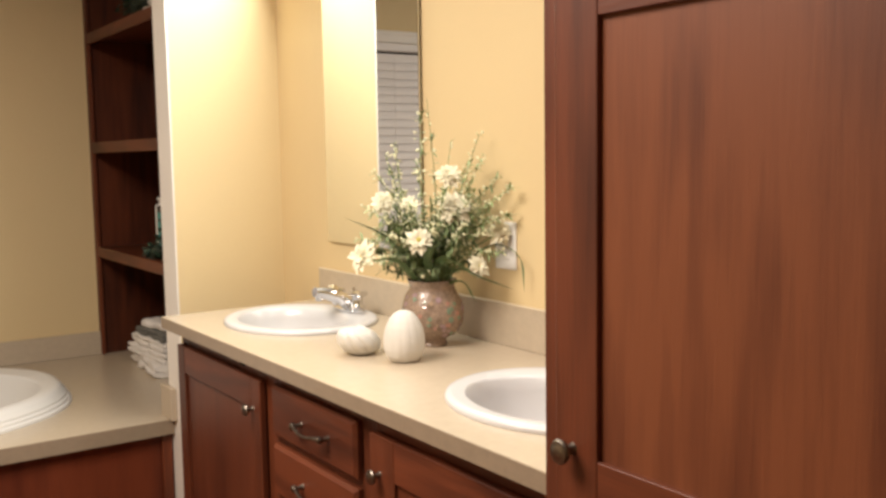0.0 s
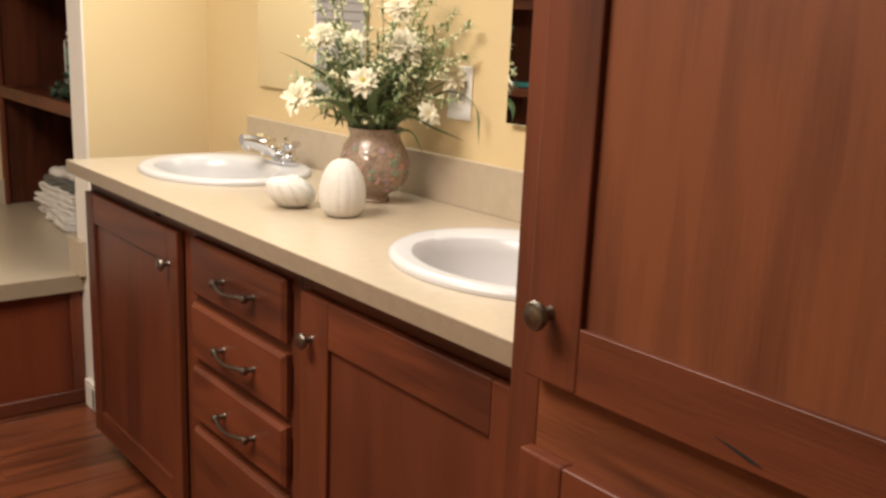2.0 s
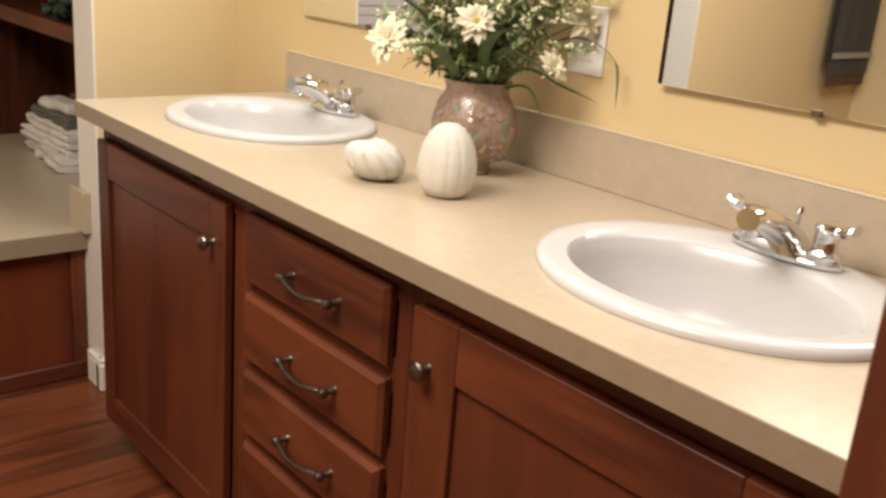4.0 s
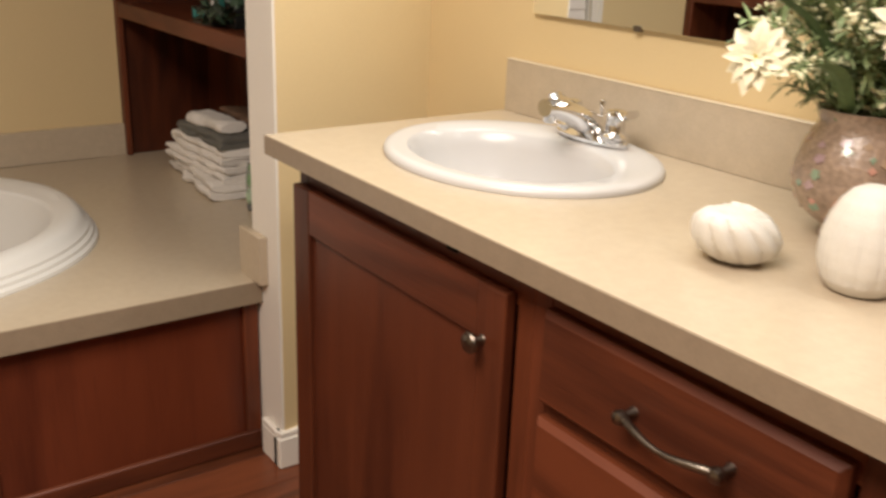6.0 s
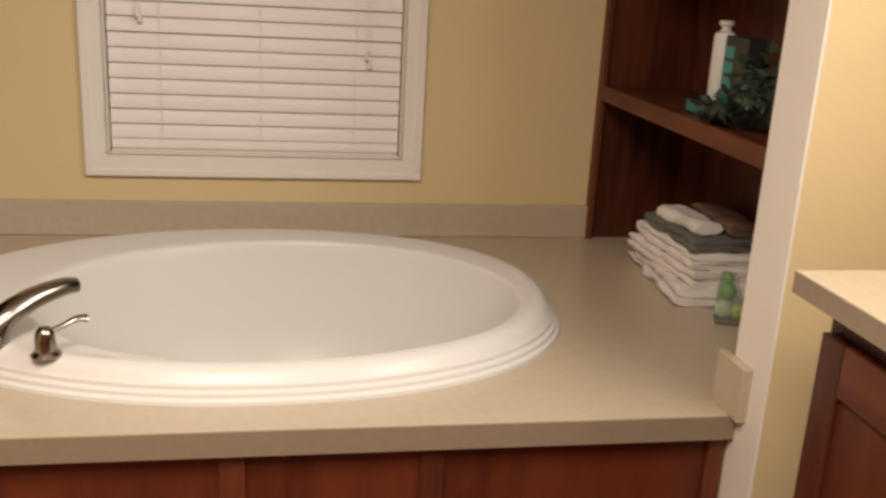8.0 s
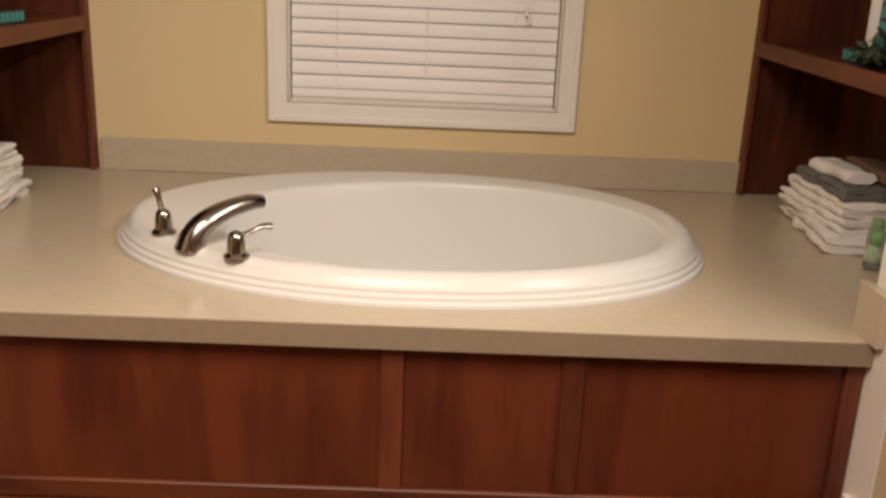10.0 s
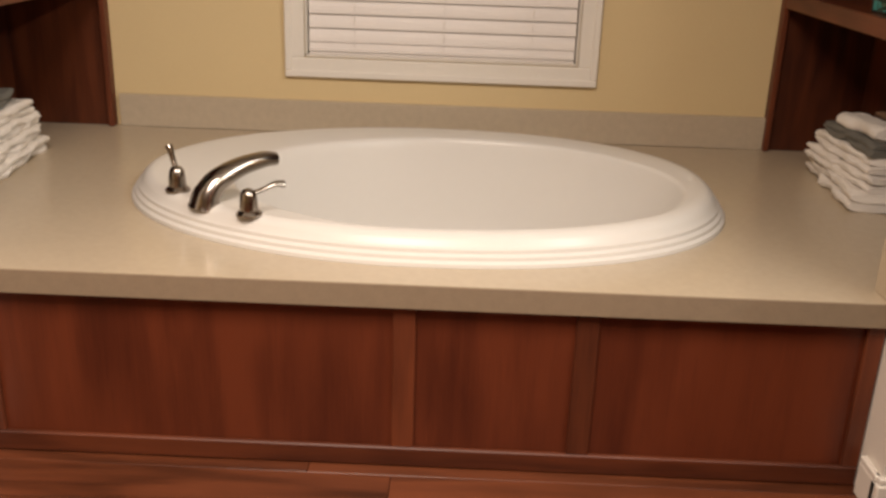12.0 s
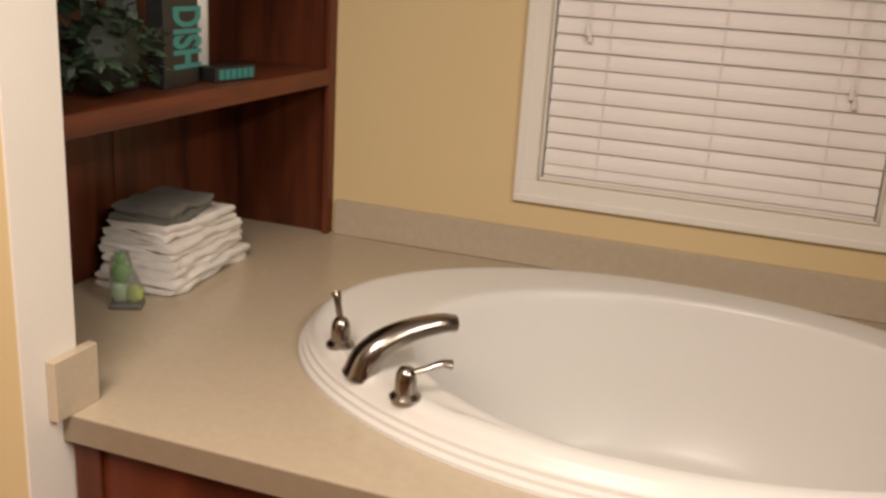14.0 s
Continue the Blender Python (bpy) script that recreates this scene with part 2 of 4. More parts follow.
# ---- the room ----
XW, YT, TOP = 2.381, 7.378, 2.42
XL, Y0 = -1.62, 0.60
PN, PF = 5.992, 6.122          # near and far face of the stub walls
PR, PL = 1.970, 0.056          # their ends
WIN = (0.570, 1.449, 0.682, 1.945)

floor = setting("floor", boxed(XL - 0.1, XW + 0.1, Y0 - 0.1, YT + 0.1, -0.10, -0.009), GAP, "reddish brown wood plank floor", "floor")
setting("ceiling", boxed(XL - 0.1, XW + 0.1, Y0 - 0.1, YT + 0.1, TOP, TOP + 0.1), CEIL, "plain off-white ceiling", "ceiling")
setting("wall_vanity", boxed(XW, XW + 0.1, Y0 - 0.1, YT + 0.1, -0.009, TOP), PAINT, "pale yellow wall behind the vanity", "wall")
setting("wall_opposite", boxed(XL - 0.1, XL, Y0 - 0.1, YT + 0.1, -0.009, TOP), PAINT, "plain pale yellow wall", "wall")
setting("wall_behind", boxed(XL, XW, Y0 - 0.1, Y0, -0.009, TOP), PAINT, "plain pale yellow wall", "wall")
bm = boxed(XL, WIN[0], YT, YT + 0.1, -0.009, TOP)
box(bm, WIN[1], XW, YT, YT + 0.1, -0.009, TOP)
box(bm, WIN[0], WIN[1], YT, YT + 0.1, -0.009, WIN[2])
box(bm, WIN[0], WIN[1], YT, YT + 0.1, WIN[3], TOP)
setting("wall_tub", bm, PAINT, "yellow wall with the window over the bathtub", "wall")
for name, a, b in (("wall_stub_right", PR + 0.006, XW), ("wall_stub_left", XL, PL - 0.006)):
    bm = boxed(a, b, PN, PF, -0.009, TOP)
    for v in bm.verts:
        if name.endswith("right") and v.co.y < PN + 0.01 and v.co.x > XW - 0.01:
            v.co.y += 0.042      # its face runs a little askew
    setting(name, bm, PAINT, "yellow stub wall beside the bathtub", "wall")
for a, b in ((PR, PR + 0.006), (PL - 0.006, PL)):
    setting("trim", boxed(a, b, PN + 0.001, PF - 0.001, 0, TOP - 0.001), TRIM, "off-white painted end of the stub wall", "trim")
setting("wall_alcove", boxed(XL, -0.40, PF, YT, -0.009, TOP), PAINT, "plain wall behind the shelves", "wall")


def skirting(name, x0, x1, y0, y1):
    bm = boxed(x0, x1, y0, y1, 0, 0.078, bev=0.003)
    box(bm, x0 + 0.004 * (x1 - x0 > 0.05), x1, y0 + 0.004, y1, 0.078, 0.092, bev=0.002)
    setting(name, bm, TRIM, "off-white moulded baseboard", "baseboard")


skirting("baseboard", PR - 0.014, XW - 0.002, PN - 0.014, PN + 0.02)
skirting("baseboard", PR - 0.014, PR - 0.0005, PN, 6.075)
skirting("baseboard", XL + 0.002, PL + 0.014, PN - 0.014, PN)
skirting("baseboard", PL + 0.0005, PL + 0.014, PN, 6.075)

# ---- window with its blind ----
window = tagged(new("window_1"), "white framed window closed by a white blind", "window", kind="structure")
window.matrix_basis = Matrix.Translation((0.98, YT, WIN[2]))


def casing(bm, x0, x1, z0, z1, w, y0, y1):
    box(bm, x0 - w, x1 + w, y0, y1, z0 - w, z0, bev=0.003)
    box(bm, x0 - w, x1 + w, y0, y1, z1, z1 + w, bev=0.003)
    box(bm, x0 - w, x0, y0, y1, z0, z1, bev=0.003)
    box(bm, x1, x1 + w, y0, y1, z0, z1, bev=0.003)
    return bm


bm = casing(bmesh.new(), *WIN, 0.062, YT - 0.014, YT)
casing(bm, WIN[0] - 0.040, WIN[1] + 0.040, WIN[2] - 0.040, WIN[3] + 0.040, 0.022, YT - 0.020, YT - 0.012)
part("window_frame", bm, TRIM, window, "white painted moulded casing")
part("jamb", casing(bmesh.new(), WIN[0] + 0.008, WIN[1] - 0.008, WIN[2] + 0.008, WIN[3] - 0.008, 0.007, YT - 0.002, YT + 0.1), TRIM, window)
part("pane", boxed(WIN[0], WIN[1], YT + 0.088, YT + 0.094, WIN[2], WIN[3]), plain("night_glass", (0.02, 0.02, 0.025), 0.05), window, "dark glass at night")

blind = thing("window_blind", (1.015, YT + 0.02, WIN[3]), "closed white horizontal blind hanging in the window", "blind")
BX0, BX1, BY = WIN[0] + 0.012, WIN[1] - 0.012, YT + 0.022
part("headrail", boxed(BX0, BX1, BY - 0.020, BY + 0.020, WIN[3] - 0.046, WIN[3] - 0.008, bev=0.002), BLIND, blind)
part("valance", boxed(BX0 - 0.002, BX1 + 0.002, BY - 0.030, BY - 0.024, WIN[3] - 0.043, WIN[3] - 0.004, bev=0.002), BLIND, blind)
SLATS, PITCH = 27, 0.0444
slat_mesh = None
for i in range(SLATS):
    z = WIN[2] + 0.044 + max(i - 0.36, 0) * PITCH
    if slat_mesh is None:
        bm = bmesh.new()
        rows = []
        for k in range(5):
            u = (k - 2) / 2
            zz, yy = 0.0234 * u, -0.0062 * u + 0.002 * (1 - u * u)
            rows.append([bm.verts.new((x, -yy + t, zz)) for t in (-0.0012, 0.0012) for x in (BX0, BX1)])
        for a, b in zip(rows, rows[1:]):
            bm.faces.new((a[0], a[1], b[1], b[0]))
            bm.faces.new((a[3], a[2], b[2], b[3]))
            bm.faces.new((a[0], b[0], b[2], a[2]))
            bm.faces.new((a[1], a[3], b[3], b[1]))
        bm.faces.new((rows[0][0], rows[0][2], rows[0][3], rows[0][1]))
        bm.faces.new((rows[4][0], rows[4][1], rows[4][3], rows[4][2]))
        slat = part("slat", bm, BLIND, blind)
        slat_mesh = slat.data
    else:
        slat = new("slat", slat_mesh)
        slat.parent = blind
        slat.matrix_parent_inverse = blind.matrix_basis.inverted()
    slat.matrix_basis = pose(0, BY + random.uniform(-0.0008, 0.0008), z, random.uniform(-2, 2), 0, random.uniform(-0.05, 0.05))
for dz in (0.008, 0.018):
    part("bottom_rail", boxed(BX0, BX1, BY - 0.016, BY + 0.016, WIN[2] + dz, WIN[2] + dz + 0.008, bev=0.003), BLIND, blind)
for x in (0.729, 1.017, 1.299):
    part("ladder_cord", boxed(x - 0.001, x + 0.001, BY - 0.0115, BY - 0.0100, WIN[2] + 0.012, WIN[3] - 0.06), BLIND, blind)
for x, z in ((0.668, 1.115), (0.676, 1.10), (1.332, 1.015), (1.342, 0.992)):
    part("lift_cord", boxed(x - 0.0007, x + 0.0007, BY - 0.0195, BY - 0.018, z, WIN[3] - 0.07), BLIND, blind)
    part("tassel", turned(bmesh.new(), pose(x, BY - 0.019, z - 0.032), [(0.003, 0), (0.007, 0.002), (0.006, 0.015), (0.003, 0.03), (0.002, 0.034)], 10), BLIND, blind, smooth=True)


# ---- tub deck ----
DECK, DF = 0.438, 6.078
TUB = (1.000, 6.720)
deck = thing("tub_deck", (1.0, 6.7, DECK - 0.053), "beige laminate deck round the bathtub", "tub deck")
bm = holed(bmesh.new(), PL + 0.001, PR - 0.001, DF, YT - 0.022, DECK - 0.052, DECK, TUB[0], TUB[1], 0.70, 0.48)
box(bm, -0.398, PL + 0.001, PF + 0.001, YT - 0.002, DECK - 0.052, DECK)
box(bm, PR - 0.001, XW - 0.001, PF + 0.001, YT - 0.002, DECK - 0.052, DECK)
part("deck_top", bm, LAMINATE, deck)
# thin strip whose darker colour carries the shade of the deck's front
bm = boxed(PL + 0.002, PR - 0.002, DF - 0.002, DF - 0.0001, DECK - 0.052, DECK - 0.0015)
part("front_edge", bm, EDGE_SHADED, deck, "laminate edge strip, darkened as if in shade")
part("backsplash", boxed(-0.040, 2.070, YT - 0.021, YT - 0.001, DECK, 0.543, bev=0.0015), SPLASH, deck)
part("side_splash", boxed(PR - 0.020, PR - 0.0005, DF - 0.034, DF + 0.074, DECK, 0.551, bev=0.0015), LAMINATE, deck)
part("side_splash", boxed(PL + 0.0005, PL + 0.021, DF - 0.034, DF + 0.074, DECK, 0.551, bev=0.0015), LAMINATE, deck)

apron = thing("tub_apron", (1.0, 6.08, 0), "reddish cherry wood panelled front of the tub deck", "tub panel")
AY = 6.097
part("panel", boxed(PL + 0.004, PR - 0.004, AY + 0.012, AY + 0.024, 0.002, DECK - 0.053), APRON, apron)
for a, b in ((PL + 0.004, 0.116), (0.958, 1.006), (1.337, 1.385), (1.930, PR - 0.004)):
    part("stile", boxed(a, b, AY, AY + 0.012, 0.048, DECK - 0.054, bev=0.002), WOOD_Z, apron)
part("bottom_rail", boxed(PL + 0.004, PR - 0.004, AY - 0.002, AY + 0.012, 0.002, 0.048, bev=0.003), WOOD_X, apron)


# ---- bathtub ----
tub = thing("bathtub", (TUB[0], TUB[1], DECK), "white acrylic oval drop-in garden bathtub", "bathtub")
rows = [(TUB[0], TUB[1], 0.766 - d, 0.545 - d, z, 2.28 - 2.0 * d) for d, z in ((0, 0.4385), (0.001, 0.447), (0.008, 0.452), (0.009, 0.460), (0.017, 0.465), (0.018, 0.473),
        (0.026, 0.478), (0.030, 0.488), (0.040, 0.497), (0.055, 0.502), (0.070, 0.501))]
part("rim", rings(bmesh.new(), rows + [(1.034, 6.693, 0.664, 0.458, 0.4985), (1.054, 6.685, 0.630, 0.445, 0.4965)], 128, False, False), ACRYLIC, tub, "ribbed raised rim", smooth=True)
rows = [(1.054, 6.685, 0.630, 0.445, 0.4965), (1.070, 6.684, 0.600, 0.437, 0.4955), (1.077, 6.683, 0.586, 0.432, 0.4940), (1.080, 6.683, 0.578, 0.4285, 0.4905), (1.082, 6.683, 0.573, 0.4255, 0.4840), (1.083, 6.683, 0.566, 0.421, 0.462), (1.084, 6.683, 0.550, 0.409, 0.42), (1.084, 6.693, 0.49, 0.36, 0.27),
        (1.074, 6.693, 0.44, 0.32, 0.15), (1.064, 6.693, 0.39, 0.275, 0.105), (1.054, 6.693, 0.30, 0.20, 0.090)]
part("basin", rings(bmesh.new(), rows, 128), ACRYLIC, tub, smooth=True)
tap_bits = thing("tub_faucet", (0.500, 6.357, 0.50), "polished nickel tub spout with two lever handles", "faucet")


def tub_handle(x, y, tip):
    bm = turned(bmesh.new(), pose(x, y, 0.501), [(0.029, 0), (0.029, 0.004), (0.024, 0.009), (0.0205, 0.012), (0.0195, 0.034), (0.0175, 0.048), (0.0125, 0.057), (0.005, 0.060)], 24)
    h = part("handle", bm, NICKEL, tap_bits, smooth=True)
    a = Vector((x, y, 0.501 + 0.046))
    b = Vector(tip)
    pts = curve_points([a, a.lerp(b, 0.4) + Vector((0, 0, 0.002)), a.lerp(b, 0.75) + Vector((0, 0, 0.006)), b], 5)
    n = len(pts)
    part("lever", tube(bmesh.new(), pts, [0.0072 + 0.0085 * max(0, i / (n - 1) - 0.45) for i in range(n)], 12, 0.7), NICKEL, h, smooth=True)


tub_handle(0.418, 6.453, (0.399, 6.465, 0.606))
tub_handle(0.623, 6.293, (0.694, 6.333, 0.563))
pts = curve_points([(0.502, 6.367, 0.488), (0.510, 6.373, 0.520), (0.532, 6.390, 0.549), (0.572, 6.426, 0.571), (0.619, 6.466, 0.581), (0.645, 6.488, 0.579)], 5)
n = len(pts)
part("spout", tube(bmesh.new(), pts, [0.043 - 0.024 * (i / (n - 1)) ** 0.75 for i in range(n)], 24, 0.85), NICKEL, tap_bits, smooth=True)


# ---- shelf towers on the deck ----
def shelf_tower(front, back, label, lip=0.0005):
    """Open shelves between the stub wall and the tub wall, facing the bathtub."""
    s = 1 if back > front else -1
    lo, hi = PF + 0.002, YT - 0.002
    th = thing("shelf_tower", ((front + back) / 2, (lo + hi) / 2, DECK), label, "shelves", "shelf towers beside the tub")

    def b(f0, f1, y0, y1, z0, z1, bev=0.002):
        x0, x1 = sorted((front + s * f0, front + s * f1))
        return boxed(x0, x1, y0, y1, z0, z1, bev=bev)

    depth = abs(back - front)
    part("back_panel", b(depth - 0.006, depth, lo + 0.016, hi - 0.016, DECK + 0.0005, 2.30), DARK_P, th)
    for y0, y1 in ((lo, lo + 0.016), (hi - 0.016, hi)):
        part("side", b(0.018, depth, y0, y1, DECK + 0.0005, 2.30), DARK_P, th)
    for y0, y1 in ((lo, lo + 0.040), (hi - 0.040, hi)):
        part("stile", b(0.0, 0.018, y0, y1, DECK + 0.0005, 2.30, 0.003), WOOD_Z, th)
    for y in (6.42, 6.78, 7.09):
        part("batten", b(depth - 0.009, depth - 0.006, y, y + 0.026, DECK + 0.0005, 2.29, 0.001), DARK_P, th)
    for z in (0.934, 1.405, 1.887):
        sh = part("shelf", b(0.018, depth - 0.010, lo + 0.017, hi - 0.017, z - 0.019, z, 0.001), DARK_Y, th)
        part("nosing", b(0.001, 0.0175, lo + 0.0405, hi - 0.0405, z - 0.0465 + lip, z + lip, 0.002), WOOD_Y, sh)
    return th


DARK_P = wood("stained_shelf_panel", "z", (0.042, 0.0100, 0.0045), (0.128, 0.033, 0.0125), rough=0.4, plume=0.06)
DARK_Y = wood("stained_shelf_board", "y", (0.058, 0.015, 0.007), (0.15, 0.042, 0.016), rough=0.35)
shelf_tower(2.066, 2.372, "tall open cherry wood shelves holding bottles and ivy", lip=0.005)
shelf_tower(-0.056, -0.385, "tall open cherry wood shelves holding books and ivy")


# ---- vanity ----
CT = 0.856
CF, CL = 1.830, 5.735         # counter's front and end
FX = 1.878                    # face frame
DX = 1.858                    # door and drawer faces
CABR = 3.912                  # where the linen cabinet stands
TOE = 0.072


def knob(parent, x, y, z, big=1.0):
    prof = [(0.008, 0), (0.006, 0.003), (0.0055, 0.012), (0.0135, 0.016), (0.0155, 0.021), (0.0135, 0.0245), (0.010, 0.0245), (0.0085, 0.0255), (0.004, 0.026)]
    return part("knob", turned(bmesh.new(), pose(x, y, z, 0, -90, 0), [(r * big, h * big) for r, h in prof], 20), PEWTER, parent, "antique pewter knob", smooth=True)


def framed_door(parent, x, y0, y1, z0, z1, stile, rail, top_rail=None, thick=0.019, sheet=None):
    """A door with a frame and a flat sunk panel, its face at x looking along -x."""
    top_rail = top_rail or rail
    d = part("door", boxed(x + 0.0085, x + 0.0155, y0 + stile - 0.006, y1 - stile + 0.006, z0 + rail - 0.006, z1 - top_rail + 0.006), sheet or PANEL, parent)
    for a, b in ((y0, y0 + stile), (y1 - stile, y1)):
        part("stile", boxed(x, x + thick, a, b, z0, z1, bev=0.003, seg=2), WOOD_Z, d)
    part("bottom_rail", boxed(x + 0.0004, x + thick, y0 + stile, y1 - stile, z0 + 0.0004, z0 + rail, bev=0.0008), WOOD_Y, d)
    part("top_rail", boxed(x + 0.0004, x + thick, y0 + stile, y1 - stile, z1 - top_rail, z1 - 0.0004, bev=0.0014), WOOD_Y, d)
    return d


def face_frame(th, y0, y1, z0, z1, x, stile, rail_top, rail_low):
    part("frame_stile", boxed(x, x + 0.019, y0, y0 + stile, z0, z1, bev=0.001), WOOD_Z, th)
    part("frame_stile", boxed(x, x + 0.019, y1 - stile, y1, z0, z1, bev=0.001), WOOD_Z, th)
    part("frame_rail", boxed(x + 0.0005, x + 0.019, y0 + stile, y1 - stile, z1 - rail_top, z1, bev=0.001), WOOD_Y, th)
    part("frame_rail", boxed(x + 0.0005, x + 0.019, y0 + stile, y1 - stile, z0, z0 + rail_low, bev=0.001), WOOD_Y, th)


def carcass(th, y0, y1, z0, z1, x0, x1):
    bm = boxed(x0, x1, y0 + 0.0005, y0 + 0.016, z0, z1)
    box(bm, x0, x1, y1 - 0.016, y1 - 0.0005, z0, z1)
    box(bm, x0, x1, y0 + 0.016, y1 - 0.016, z0, z0 + 0.016)
    box(bm, x1 - 0.006, x1, y0 + 0.016, y1 - 0.016, z0 + 0.016, z1)
    part("carcass", bm, WOOD_Z, th)
    part("toe_board", boxed(x0 + 0.05, x0 + 0.066, y0, y1, 0.001, z0 - 0.0005), DARK, th, "dark recessed toe board")


BT = CT - 0.0345
units = []
for y0, y1, kind in ((5.052, 5.696, "sink"), (4.572, 5.052, "drawer"), (CABR + 0.002, 4.572, "sink")):
    name = "sink_cabinet" if kind == "sink" else "drawer_cabinet"
    label = "cherry wood vanity cabinet with a framed door" if kind == "sink" else "cherry wood vanity unit with four drawers"
    th = thing(name, (2.16, (y0 + y1) / 2, 0), label, "cabinet", "vanity cabinets")
    carcass(th, y0, y1, TOE, BT - 0.001, FX + 0.019, XW - 0.045)
    face_frame(th, y0, y1, TOE, BT - 0.001, FX, 0.032, 0.062, 0.034)
    units.append(th)
d = framed_door(units[0], DX, 5.086, 5.686, 0.090, 0.777, 0.058, 0.067, 0.080)
knob(d, DX, 5.131, 0.697)
part("bumper", boxed(FX - 0.006, FX + 0.001, 5.216, 5.241, 0.789, 0.804, bev=0.002), GAP, units[0], "small dark catch under the counter")
d = framed_door(units[2], DX, 3.940, 4.546, 0.090, 0.777, 0.092, 0.067, 0.084)
knob(d, DX, 4.508, 0.697)


def pull(parent, x, y, z):
    for s in (-1, 1):
        part("pull_post", turned(bmesh.new(), pose(x, y + s * 0.066, z, 0, -90, 0), [(0.0075, 0), (0.006, 0.003), (0.005, 0.014), (0.0085, 0.017), (0.0095, 0.023), (0.0075, 0.028), (0.003, 0.030)], 14), PEWTER, parent, smooth=True)
    pts = curve_points([(x - 0.019, y - 0.064, z), (x - 0.026, y - 0.045, z - 0.001), (x - 0.031, y - 0.02, z - 0.004), (x - 0.032, y, z - 0.005), (x - 0.031, y + 0.02, z - 0.004), (x - 0.026, y + 0.045, z - 0.001), (x - 0.019, y + 0.064, z)], 4)
    n = len(pts)
    part("drawer_pull", tube(bmesh.new(), pts, [0.0036 + 0.0022 * abs(2 * i / (n - 1) - 1) for i in range(n)], 10), PEWTER, parent, "antique pewter bow pull", smooth=True)


for z0, z1 in ((0.656, 0.782), (0.509, 0.635), (0.362, 0.488), (0.100, 0.341)):
    bm = boxed(DX, FX, 4.608, 5.018, z0, z1)
    front = [f for f in bm.faces if f.normal.x < -0.9]
    bmesh.ops.inset_region(bm, faces=front, thickness=0.011, depth=0.0)
    for v in bm.verts:
        on_edge = abs(v.co.y - 4.608) < 1e-4 or abs(v.co.y - 5.018) < 1e-4 or abs(v.co.z - z0) < 1e-4 or abs(v.co.z - z1) < 1e-4
        if on_edge and v.co.x < DX + 0.001:
            v.co.x += 0.008
    if z0 > 0.2:
        part("frame_rail", boxed(FX + 0.0005, FX + 0.019, 4.6045, 5.0195, z0 - 0.045, z0 + 0.012, bev=0.001), WOOD_Y, units[1])
    dr = part("drawer", bm, WOOD_Y, units[1])
    pull(dr, DX, 4.790, 0.5 * (z0 + z1))

top = thing("vanity_counter", (2.15, 4.82, CT - 0.034), "beige speckled laminate vanity countertop with backsplash", "countertop")
S1, S2 = (2.130, 5.398), (2.124, 4.262)
MID = 4.84
bm = holed(bmesh.new(), CF, XW - 0.001, MID, CL, CT - 0.034, CT, *S1, 0.190, 0.222)
holed(bm, CF, XW - 0.001, CABR, MID, CT - 0.034, CT, *S2, 0.190, 0.222)
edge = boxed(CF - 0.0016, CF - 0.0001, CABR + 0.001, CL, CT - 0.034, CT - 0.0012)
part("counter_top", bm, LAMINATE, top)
# front and end strips, coloured darker for the shade they lie in
part("front_edge", edge, EDGE_SHADED, top, "laminate edge strip with shade in its brownish colour")
part("end_edge", boxed(CF, XW - 0.002, CL + 0.0001, CL + 0.0016, CT - 0.034, CT - 0.0012), EDGE_SHADED, top)
part("backsplash", boxed(XW - 0.015, XW - 0.0005, CABR + 0.001, CL, CT + 0.0002, 0.959, bev=0.0012), SPLASH, top)
part("edge_strip", boxed(XW - 0.016, XW - 0.0005, CABR + 0.001, CL, 0.9592, 0.962, bev=0.0012), material("splash_edge", (0.62, 0.53, 0.40), 0.3, vary=0.05, bump=0.0), top, "pale top edge strip")


